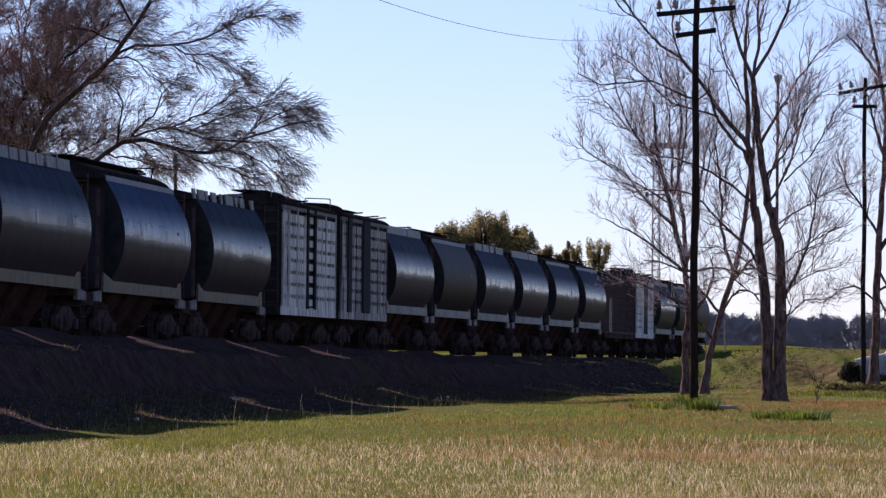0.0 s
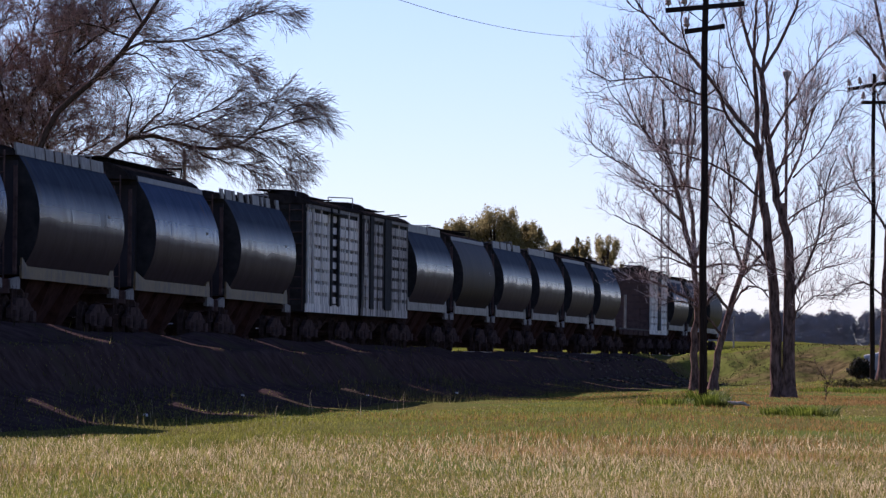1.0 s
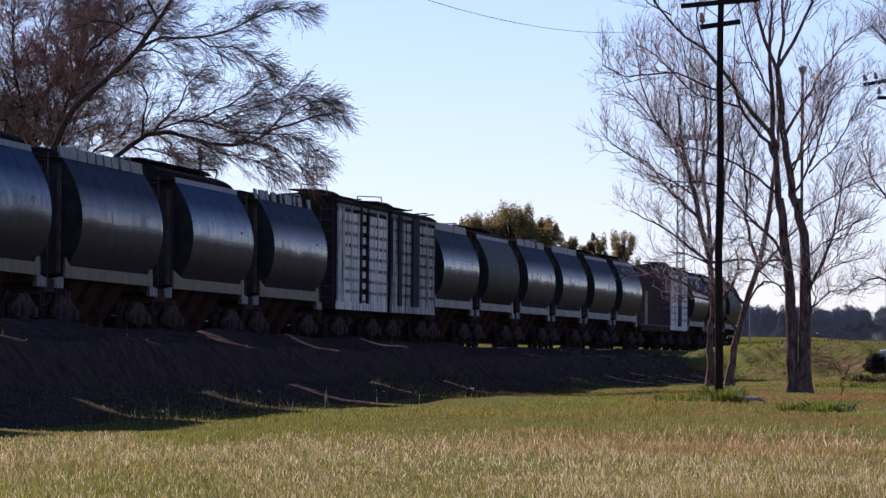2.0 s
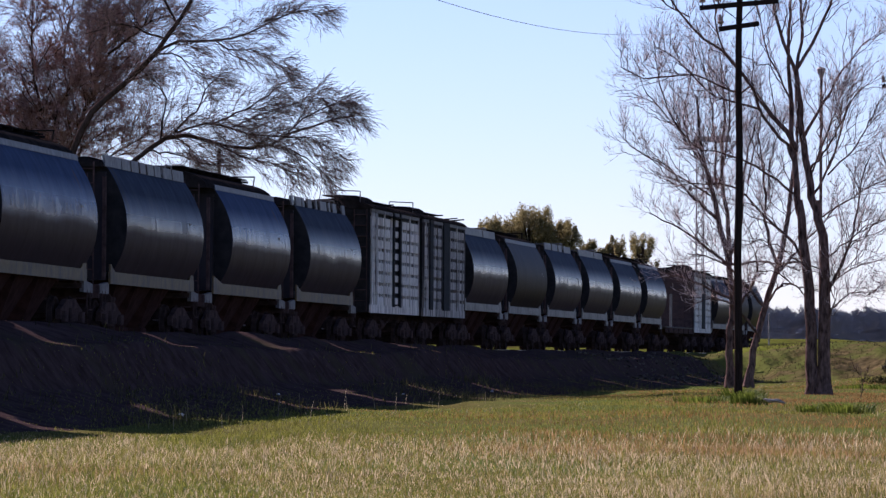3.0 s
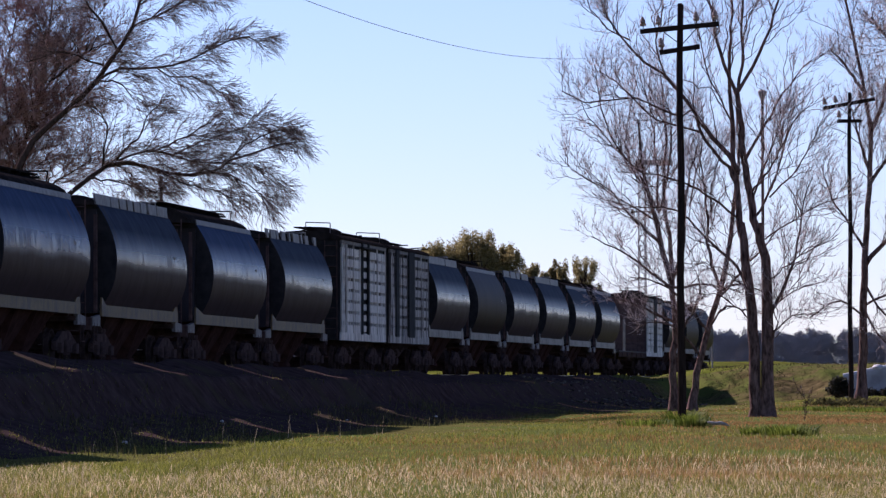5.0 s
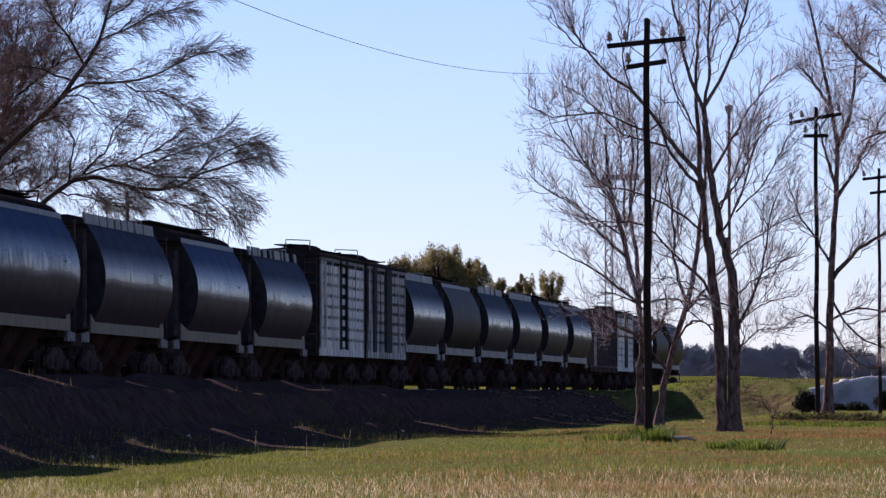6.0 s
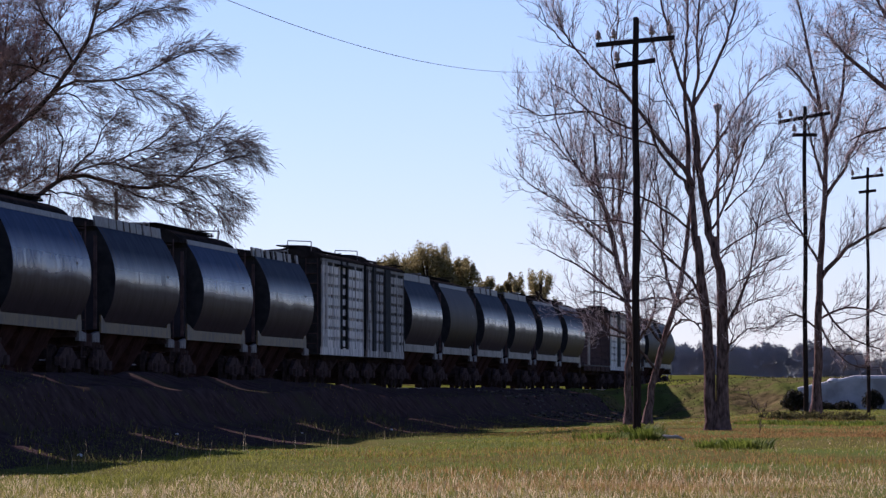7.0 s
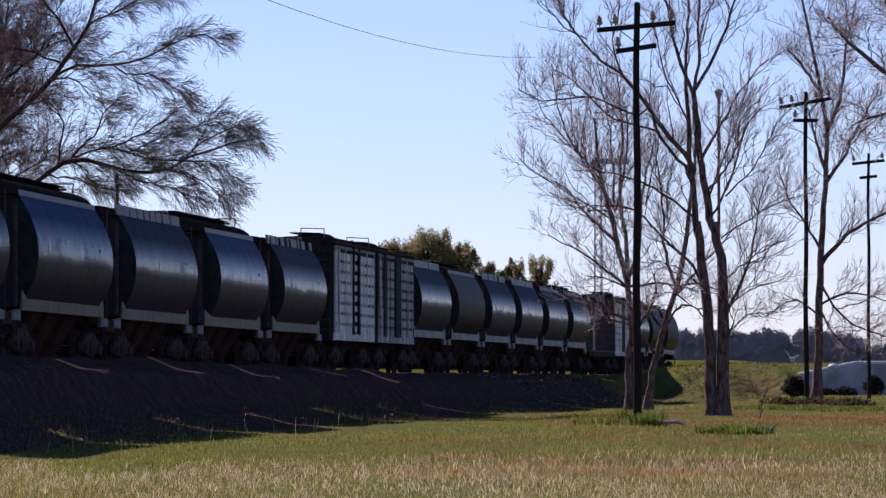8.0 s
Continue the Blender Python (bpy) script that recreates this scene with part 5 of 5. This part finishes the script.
tree.limb(0.1, 0.025, True, (-0.16, 0, 7.15), (-0, 0.25, 10.03), (-0.17, 0.5, 12.44))
tree.grow("bare_tree", "bare tree with overhanging reddish-brown branches", M_BARK, M_TWIG, 14, (34, 9, 5), ((0.6, 2.1), (0.4, 1.1), (0.2, 0.45)), 0.15, 0.06, 0.0048, 0.35, (0.5, 1.15))

tree = BareTree(-33.49, 150.0)
tree.limb(0.15, 0.1, False, (0.8, 0.0, -0.5), (1.0, 0.0, 2.56), (1.07, 0.0, 4.29), (1.35, 0.0, 5.86), (1.91, 0.0, 6.93))
tree.limb(0.1, 0.03, True, (1.91, 0.0, 6.92), (2.61, -0.05, 7.55), (3.18, -0.11, 8.0), (3.8, -0.16, 8.54), (4.18, -0.22, 9.08), (4.51, -0.27, 9.58), (4.85, -0.33, 9.98), (5.09, -0.38, 10.34), (5.26, -0.44, 10.97), (5.38, -0.49, 11.52), (5.53, -0.55, 12.24), (5.77, -0.6, 12.96))
tree.limb(0.05, 0.012, True, (3.76, 0.0, 8.6), (4.17, 0.07, 8.92), (4.62, 0.15, 9.1), (5.71, 0.22, 9.1), (6.44, 0.3, 9.23), (7.08, 0.38, 9.51), (7.89, 0.45, 9.92), (8.62, 0.53, 10.05), (8.93, 0.6, 9.82))
tree.limb(0.04, 0.012, True, (4.54, -0.2, 9.68), (4.17, -0.4, 10.44), (3.74, -0.6, 10.98), (3.5, -0.8, 11.69), (3.45, -1.0, 12.59))
tree.limb(0.04, 0.012, True, (4.18, 0.0, 9.14), (3.58, -0.25, 9.36), (2.89, -0.5, 9.58), (2.39, -0.75, 9.43), (1.88, -1.0, 9.24))
tree.limb(0.035, 0.012, True, (5.01, 0.0, 10.37), (5.8, 0.25, 10.75), (6.5, 0.5, 11.12), (7.29, 0.75, 11.41), (7.99, 1.0, 11.7))
tree.limb(0.03, 0.012, True, (3.86, 0.0, 8.6), (4.34, 0.12, 8.74), (4.64, 0.25, 8.61), (4.94, 0.38, 8.2), (5.38, 0.5, 7.93))
tree.limb(0.03, 0.012, True, (5.75, 0.0, 9.08), (6.18, 0.2, 8.82), (6.79, 0.4, 8.83), (7.31, 0.6, 8.56), (7.83, 0.8, 8.2))
tree.limb(0.03, 0.012, True, (5.26, -0.3, 10.98), (5.77, -0.1, 11.36), (6.38, 0.1, 11.92), (7.0, 0.3, 12.38))
tree.limb(0.12, 0.08, False, (1.0, 0.0, 2.56), (1.53, 0.0, 3.94), (2.41, 0.0, 4.77), (3.12, 0.0, 5.32))
tree.limb(0.085, 0.02, True, (3.12, 0.0, 5.32), (3.61, 0.1, 5.73), (4.0, 0.2, 6.05), (4.4, 0.3, 6.23), (5.31, 0.4, 6.09), (5.85, 0.5, 5.87), (6.39, 0.6, 5.8), (7.3, 0.7, 5.91), (8.02, 0.8, 6.27), (9.11, 0.9, 6.64), (9.93, 1.0, 6.82))
tree.limb(0.04, 0.012, True, (4.46, 0.0, 6.22), (4.77, -0.16, 6.57), (5.08, -0.32, 6.79), (5.38, -0.48, 7.06), (5.51, -0.64, 7.5), (5.9, -0.8, 7.85))
tree.limb(0.04, 0.012, True, (4.51, 0.2, 6.27), (5.09, 0.09, 6.49), (5.67, -0.03, 6.53), (6.34, -0.14, 6.38), (7.0, -0.26, 6.19), (7.85, -0.37, 6.13), (8.79, -0.49, 6.03), (9.63, -0.6, 5.57))
tree.limb(0.035, 0.012, True, (5.66, 0.0, 6.53), (6.17, 0.24, 6.77), (6.78, 0.48, 7.09), (7.29, 0.72, 7.47), (7.71, 0.96, 7.84), (8.05, 1.2, 7.94))
tree.limb(0.03, 0.012, True, (6.26, 0.3, 6.45), (6.96, 0.52, 6.82), (7.84, 0.75, 7.1), (8.73, 0.97, 7.38), (9.34, 1.2, 7.29))
tree.limb(0.03, 0.012, True, (7.73, 0.3, 6.03), (8.27, 0.42, 6.58), (8.89, 0.55, 6.99), (9.52, 0.68, 7.17), (9.96, 0.8, 6.99))
tree.limb(0.025, 0.012, True, (7.37, 0.3, 5.89), (8.09, 0.37, 5.71), (8.73, 0.43, 5.34), (9.27, 0.5, 4.79))
tree.limb(0.025, 0.012, True, (5.9, 0.2, 5.85), (6.58, 0.03, 5.52), (7.44, -0.13, 5.33), (8.21, -0.3, 5.04))
tree.limb(0.035, 0.012, True, (4.04, 0.0, 6.04), (4.11, 0.12, 6.82), (4.13, 0.25, 7.38), (3.74, 0.38, 7.93), (3.43, 0.5, 8.13))
tree.limb(0.03, 0.012, True, (3.63, 0.0, 5.72), (4.31, -0.17, 5.62), (5.08, -0.33, 5.43), (5.85, -0.5, 5.23))
tree.limb(0.03, 0.012, True, (4.46, 0.0, 6.17), (4.88, 0.25, 5.82), (4.74, 0.5, 5.37))
tree.grow("willow_tree", "large bare willow with drooping feathery twigs behind the train", M_BARK2, M_TWIG2, 18, (24, 9, 4), ((0.7, 1.8), (0.45, 1.0), (0.25, 0.55)), 0.10, 0.16, 0.0042, 0.66, (0.3, 0.95), fat=0.007, drift=(0.36, 0.0, -0.18))

tree = BareTree(-36.28, 165.0)
tree.limb(0.3, 0.2, False, (0, 0, -1.12), (0.09, 0, 1.51), (0.38, 0, 3.57), (0.47, 0, 4.88))
tree.limb(0.077, 0.012, True, (0.47, 0, 4.88), (1.09, 0.15, 7.14), (1.62, 0.3, 9.22), (1.97, 0.45, 11.29), (2.13, 0.6, 13.18))
tree.limb(0.077, 0.012, True, (0.47, -0, 4.88), (-0.14, -0.2, 7.13), (-0.47, -0.4, 9.55), (-0.43, -0.6, 11.96))
tree.limb(0.066, 0.012, True, (0.47, 0, 4.88), (1.08, 0.23, 7.15), (1.97, 0.45, 9.6), (3.05, 0.68, 11.12), (4.14, 0.9, 12.64))
tree.limb(0.044, 0.012, True, (2.06, -0, 9.57), (2.85, -0.17, 10.12), (3.63, -0.33, 10.67), (4.41, -0.5, 10.85))
tree.limb(0.066, 0.012, True, (0.47, 0, 4.88), (-0.79, 0.2, 6.21), (-1.78, 0.4, 7.91), (-2.39, 0.6, 9.8))
tree.limb(0.055, 0.012, True, (0.56, -0, 5.07), (1.75, -0.3, 5.81), (2.75, -0.6, 6.36), (3.74, -0.9, 6.91))
tree.limb(0.055, 0.012, True, (1.12, 0, 7.13), (0.48, 0.4, 9.03), (0.58, 0.8, 10.94), (0.87, 1.2, 12.48))
tree.limb(0.044, 0.012, True, (0.47, 0, 4.88), (-0.04, 0.17, 6.02), (-0.73, 0.33, 6.96), (-1.61, 0.5, 7.53))
tree.limb(0.044, 0.012, True, (0.47, -0, 5.07), (0.97, -0.17, 6), (1.57, -0.33, 6.65), (2.35, -0.5, 7.02))
tree.limb(0.044, 0.012, True, (0.47, -0, 5.45), (0.21, -0.27, 6.56), (0.49, -0.53, 7.67), (1.3, -0.8, 8.68))
tree.limb(0.044, 0.012, True, (0.47, 0, 5.45), (-0.43, 0.27, 6.4), (-1.06, 0.53, 7.72), (-0.27, 0.8, 9.24))
tree.limb(0.044, 0.012, True, (1.12, 0, 7.13), (1.74, 0.2, 7.99), (2.26, 0.4, 8.47), (2.97, 0.6, 9.04))
tree.limb(0.044, 0.012, True, (1.12, -0, 7.13), (1.54, -0.2, 8.44), (1.49, -0.4, 9.73), (2, -0.6, 10.66))
tree.grow("bare_tree", "dense reddish-brown bare tree behind the willow", M_BARK2, M_TWIG3, 16, (40, 12, 6), ((1.0, 2.4), (0.5, 1.2), (0.25, 0.6)), 0.2, 0.15, 0.005, 0.3, (0.4, 1.1), fat=0.008)


# ---- evergreens behind the train, far woods ----
def leaf_cloud(rng, centres, radii, per, size, tall=1.1):
    """Small bent leaf sprays scattered over clumps: verts and quad faces."""
    n = len(centres) * per
    c = np.repeat(centres, per, 0)
    r = np.repeat(radii, per)
    d = rng.normal(size=(n, 3))
    d /= np.linalg.norm(d, axis=1)[:, None]
    p = c + d * (r * rng.uniform(0.45, 1.1, n))[:, None] * np.array([0.9, 0.9, tall])
    a = rng.normal(size=(n, 3))
    a /= np.linalg.norm(a, axis=1)[:, None]
    b = np.cross(a, d) + 0.01
    b /= np.linalg.norm(b, axis=1)[:, None]
    s = rng.uniform(size[0], size[1], n)[:, None]
    V = np.stack([p - a * s, p + b * s * 0.45 + d * s * 0.2, p + a * s, p - b * s * 0.45 + d * s * 0.1], 1)
    i = np.arange(n)[:, None] * 4 + np.arange(4)[None, :]
    return V.reshape(-1, 3), i


def evergreen(x, y, top, wide, label, seed, lumps=26, low=0.35, sparse=1.0):
    rng = np.random.default_rng(seed)
    z = float(ground_z(x, y))
    h = top - z
    w = thing("evergreen_tree", label, "tree", "evergreens behind the train", at=pose(x, y, z))
    P = curve([(0, 0, -0.3), (0.1, 0, h * 0.4), (-0.1, 0.1, h * 0.9)], 8)
    groups = [(P[None], np.linspace(0.22, 0.05, 8)[None], 8)]
    C = []
    for k in range(lumps):
        t = rng.uniform(low, 0.97)
        a = rng.uniform(0, 2 * np.pi)
        rr = wide / 2 * math.sqrt(max(0.05, math.sin(math.pi * min(1, (1.05 - t) / (1.05 - low) * 0.75)))) * rng.uniform(0.05, 0.95) ** 0.6
        C.append((rr * math.cos(a), rr * math.sin(a), t * h))
        groups.append((curve([(0, 0, t * h * 0.75), (rr * 0.5 * math.cos(a), rr * 0.5 * math.sin(a), t * h * 0.85), C[-1]], 5)[None], np.linspace(0.06, 0.015, 5)[None], 5))
    part("trunk", tubes("trunk", groups, M_BARK2), None, w)
    C = np.array(C)
    V, F = leaf_cloud(rng, C, rng.uniform(0.05, 0.12, lumps) * max(wide, 2.4), int(330 * sparse), (0.03, 0.10), 1.9)
    part("crown", arrays("crown", V, F, M_LEAF), None, w)


def build_evergreens():
    Y = 330.0
    m = Y / 8800.0
    for px, top, wide, label, seed, lumps, sparse in [
        (690, 10.5, 4.0, "broad olive-green evergreen tree behind the train", 1, 120, 1.0),
        (745, 11.2, 4.6, "broad olive-green evergreen tree behind the train", 2, 150, 1.0),
        (797, 10.6, 3.6, "rounded olive-green evergreen tree behind the train", 3, 100, 1.0),
        (848, 9.4, 2.5, "small olive evergreen tree behind the train", 4, 60, 0.9),
        (883, 9.7, 2.2, "small spiky evergreen tree behind the train", 5, 50, 0.8),
        (930, 9.9, 3.1, "thin airy evergreen tree behind the train", 6, 60, 0.4),
    ]:
        evergreen(-(1815 - px) * m, Y + seed * 2, top, wide, label, seed, lumps, 0.4, sparse)


build_evergreens()


def build_woods():
    """The far belt of winter woods: many trunks, bare crowns and darker clumps in one object."""
    rng = np.random.default_rng(21)
    V, F, o = [], [], 0
    n = 1250
    y = rng.uniform(760, 900, n)
    x = y * rng.uniform(-0.26, 0.12, n)
    u = x / y
    hgt = 5.9 + 0.8 * np.sin(u * 55) + 0.7 * np.sin(u * 140 + 1) + rng.uniform(-0.9, 0.5, n) + 1.6 * (rng.uniform(0, 1, n) > 0.96)
    for i in range(n):
        z = float(ground_z(x[i], y[i]))
        k = 7
        C = np.stack([rng.normal(0, 1.3, k), rng.normal(0, 1.2, k), np.array([0.08, 0.24, 0.4, 0.56, 0.72, 0.76, 0.86]) * hgt[i]], -1) + np.array([x[i], y[i], z])
        near = -0.15 < u[i] < 0.01
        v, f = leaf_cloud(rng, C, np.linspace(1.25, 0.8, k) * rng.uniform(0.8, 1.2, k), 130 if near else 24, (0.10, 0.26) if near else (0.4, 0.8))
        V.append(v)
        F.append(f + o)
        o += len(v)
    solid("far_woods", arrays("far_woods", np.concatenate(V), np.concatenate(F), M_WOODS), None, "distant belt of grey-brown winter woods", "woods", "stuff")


build_woods()


# ---- culvert wall, log, shrubs, stalks ----
def culvert_wall():
    y = 240.0
    m = y / 8800.0
    at = lambda px, py: (-(1815 - px) * m, 1.5 + (670 - py) * m)
    w = thing("culvert_wall", "whitewashed concrete culvert wing wall with sloping top", "wall", at=pose(0, y, 0))
    a, b, c, d = at(1420, 665), at(1516, 645), at(1760, 645), at(1420, 720)
    part("wing_wall", Mesh().prism([(d[0], d[1] - 0.4), (c[0], d[1] - 0.4), c, b, a], 0, 0.45), M_WALL, w)
    top = [(p[0], 0.2, p[1] + 0.02) for p in ((a[0] - 0.1, a[1] - 0.02), a, b, c)]
    cap = Mesh()
    for p, q in zip(top, top[1:]):
        cap.bar(p, q, 0.13, n=14)
    part("coping", cap, M_CAP, w, "rounded sunlit concrete coping", smooth=True)
    solid("pale_stone", Mesh().lathe([(0.10, 0.0), (0.26, 0.03), (0.30, 0.14), (0.20, 0.24), (0.05, 0.27)], n=9, at=(at(1478, 0)[0], y + 0.2, at(0, 653)[1] - 0.02)), M_CAP, "pale stone lying on the sloping coping", "stone", smooth=True)


culvert_wall()


def shrub(x, y, r, h, label, seed, mat, n=160, leafy=True):
    rng = np.random.default_rng(seed)
    z = float(ground_z(x, y))
    w = thing("shrub", label, "shrub", at=pose(x, y, z))
    a = rng.uniform(0, 2 * np.pi, n)
    e = rng.uniform(0.1, 1.0, n)
    L = rng.uniform(0.5, 1.0, n)
    t = np.linspace(0, 1, 5)
    P = np.stack([(np.cos(a) * r * e * L)[:, None] * t, (np.sin(a) * r * e * L)[:, None] * t, (h * np.sqrt(1.05 - e * e * 0.95) * L)[:, None] * t ** 0.8], -1)
    P[:, 1:] += rng.normal(size=(n, 4, 3)) * 0.04
    part("stems", tubes("stems", [(P, np.tile(np.linspace(0.012, 0.004, 5), (n, 1)), 3)], M_TWIG2), None, w)
    if leafy:
        V, F = leaf_cloud(rng, P[:, -1], np.full(n, 0.12), 10, (0.03, 0.08))
        part("leaves", arrays("leaves", V, F, mat), None, w)


# first clump is added to darken the shaded hollow beside the wall
shrub(-11.0, 238.6, 0.72, 1.0, "dark twiggy clump standing in for a shaded hollow", 31, M_SHRUB, 420)
shrub(-7.2, 237.2, 0.55, 0.9, "dark rounded shrub before the culvert wall", 32, M_SHRUB, 340)
for _x, _seed in ((-9.5, 33), (-8.6, 35), (-5.7, 36)):
    shrub(_x, 238.6, 0.75, 0.32, "low dark weeds at the foot of the wall", _seed, M_SHRUB, 220)


# weeds added where the trees' shade draws a dark line
for _x, _y, _seed in ((-7.7, 158.7, 37), (-6.7, 160.0, 38), (-5.5, 158.3, 39)):
    shrub(_x, _y, 0.95, 0.13, "low weeds standing in for a line of tree shade", _seed, M_WEED, 110)


def fallen_log():
    x, y = -7.82, 111.0
    z = float(ground_z(x, y)) + 0.09
    P = curve([(-0.24, 0.06, 0.07), (-0.08, 0.02, 0.03), (0.08, -0.02, 0.04), (0.26, -0.06, -0.02)], 8)
    solid("fallen_log", tubes("fallen_log", [(P[None], np.array([[0.012, 0.036, 0.048, 0.040, 0.045, 0.040, 0.032, 0.010]]), 9)], M_LOG), None, "short pale barkless log lying in the grass", "log", at=pose(x, y, z))


fallen_log()


def pale_stones():
    """A few pale stones at the foot of the railway bank."""
    rnd = random.Random(9)
    for k in range(5):
        y = rnd.uniform(95, 165)
        x = -18.2 + rnd.uniform(-1.2, 1.0)
        r = rnd.uniform(0.03, 0.06)
        m = Mesh().lathe([(r * 0.6, -0.02), (r, r * 0.3), (r * 0.8, r * 0.8), (r * 0.2, r)], n=7)
        solid("pale_stone", m, M_CAP, "small pale stone at the foot of the bank", "stone", at=pose(x, y, float(ground_z(x, y)), 0, 0, rnd.uniform(0, 90)), group="stones by the bank")


pale_stones()


def bank_rubble():
    """Scattered clods added in place of a sunlit, weedy patch of the railway bank."""
    rng = np.random.default_rng(61)
    n = 500
    y = rng.uniform(196, 246, n)
    x = TRACK_X + 3.2 + rng.uniform(0, 3.6, n) + 0.8 * ripple(y * 0.3, y * 0.1)
    r = rng.uniform(0.02, 0.07, n)
    d = rng.normal(size=(n, 8, 3))
    d /= np.linalg.norm(d, axis=2)[:, :, None]
    box = np.array([(a, b, c) for a in (-1, 1) for b in (-1, 1) for c in (-1, 1)])
    V = (box[None] * 0.75 + d * 0.35) * r[:, None, None] * np.array([1.2, 1.2, 0.7]) + np.stack([x, y, ground_z(x, y) + r * 0.2], -1)[:, None]
    quads = np.array([(0, 1, 3, 2), (4, 6, 7, 5), (0, 4, 5, 1), (2, 3, 7, 6), (0, 2, 6, 4), (1, 5, 7, 3)])
    F = (np.arange(n) * 8)[:, None, None] + quads[None]
    solid("bank_rubble", arrays("bank_rubble", V.reshape(-1, 3), F.reshape(-1, 4), M_LIT_CLODS), None, "grey-brown clods standing in for a sunlit bank patch", "rubble", "stuff")


bank_rubble()


def tuft(x, y, r, h, n, seed, label):
    """A tuft of long green blades."""
    rng = np.random.default_rng(seed)
    a, e = rng.uniform(0, 2 * np.pi, n), rng.uniform(0.1, 1.0, n)
    s = rng.uniform(0, r, n)
    bx, by = np.cos(a) * s, np.sin(a) * s
    bz = ground_z(x + bx, y + by) - ground_z(x, y)
    L = rng.uniform(0.4, 1.0, n) * h
    w = rng.uniform(0.006, 0.014, n)
    wx, wy = -np.sin(a + 1) * w, np.cos(a + 1) * w
    tx, ty = bx + np.cos(a) * e * L * 0.7, by + np.sin(a) * e * L * 0.7
    mx, my = bx + np.cos(a) * e * L * 0.25, by + np.sin(a) * e * L * 0.25
    V = np.stack([np.stack([bx - wx, by - wy, bz], -1), np.stack([bx + wx, by + wy, bz], -1), np.stack([mx + wx, my + wy, bz + L * 0.65], -1), np.stack([mx - wx, my - wy, bz + L * 0.65], -1), np.stack([tx, ty, bz + L], -1)], 1).reshape(-1, 3)
    i = np.arange(n) * 5
    F = np.concatenate([np.stack([i, i + 1, i + 2], -1), np.stack([i, i + 2, i + 3], -1), np.stack([i + 3, i + 2, i + 4], -1)])
    solid("grass_tuft", arrays("grass_tuft", V, F, M_TUFT), None, label, "grass tuft", at=pose(x, y, float(ground_z(x, y))), kind="stuff")


tuft(-9.3, 120.5, 0.55, 0.42, 480, 41, "long green grass tuft at the telegraph pole's foot")
tuft(-8.5, 113.0, 0.42, 0.34, 520, 42, "dark green grass tuft beside the pale log")
tuft(-5.7, 103.0, 0.55, 0.26, 620, 43, "broad green grass tuft in the dry meadow")
tuft(-6.5, 104.5, 0.40, 0.22, 420, 45, "broad green grass tuft in the dry meadow")
tuft(-9.6, 114.5, 0.8, 0.22, 520, 44, "green grass tuft in the dry meadow")
for _x, _y, _seed in ((-7.6, 146.5, 46), (-6.5, 145.0, 47), (-5.4, 144.0, 48), (-4.4, 143.5, 49)):
    tuft(_x, _y, 0.95, 0.15, 640, _seed, "low strip of fresh green grass in the dry meadow")


def weed_sapling():
    t = BareTree(-6.68, 125.0)
    t.limb(0.012, 0.006, True, (0.05, 0, 0), (0.1, 0, 0.3), (0.02, 0, 0.62))
    t.limb(0.010, 0.004, True, (0.02, 0, 0.5), (-0.12, 0.02, 0.8), (-0.22, 0, 1.05))
    t.limb(0.008, 0.004, True, (0.08, 0, 0.3), (0.18, 0.02, 0.55), (0.22, 0, 0.8))
    t.grow("weed_sapling", "small leafless dark weed standing in the meadow", M_BARK2, M_TWIG2, 71, (5, 3, 2), ((0.15, 0.4), (0.08, 0.2), (0.04, 0.1)), 0.3, 0.0, 0.003, group="")


weed_sapling()


def build_stalks():
    """Tall dead weeds along the foot of the railway bank."""
    rng = np.random.default_rng(51)
    P = []
    for k in range(24):
        y = rng.uniform(84, 122)
        x = -16.9 + rng.normal(0, 0.8)
        z = float(ground_z(x, y))
        h = rng.uniform(0.15, 0.5)
        d = rng.normal(size=2) * 0.12 * h
        P.append([(x + d[0] * t * t, y + d[1] * t * t, z + h * t) for t in np.linspace(0, 1, 5)])
    P = np.array(P)
    solid("dead_stalks", tubes("dead_stalks", [(P, np.tile(np.linspace(0.006, 0.003, 5), (len(P), 1)), 3)], M_STALK), None, "tall dead weed stalks below the railway bank", "weeds", "stuff")


build_stalks()


# ---- what moves ----
def motions():
    for ob, y in wagons:
        rows = []
        for t in range(9):
            at = y + SPEED * (t - 3.5)
            rows.append((float(t), pose(TRACK_X, at, RAIL + float(grade(at)), grade_tilt(at))))
        walk(ob, rows)
    for i, ob in enumerate(wheelsets):
        m = ob.matrix_basis.translation.copy()
        walk(ob, [(t / 5, pose(m.x, m.y, m.z, -math.degrees(SPEED * t / 5 / WHEEL_R) + 37 * i)) for t in range(41)])


motions()
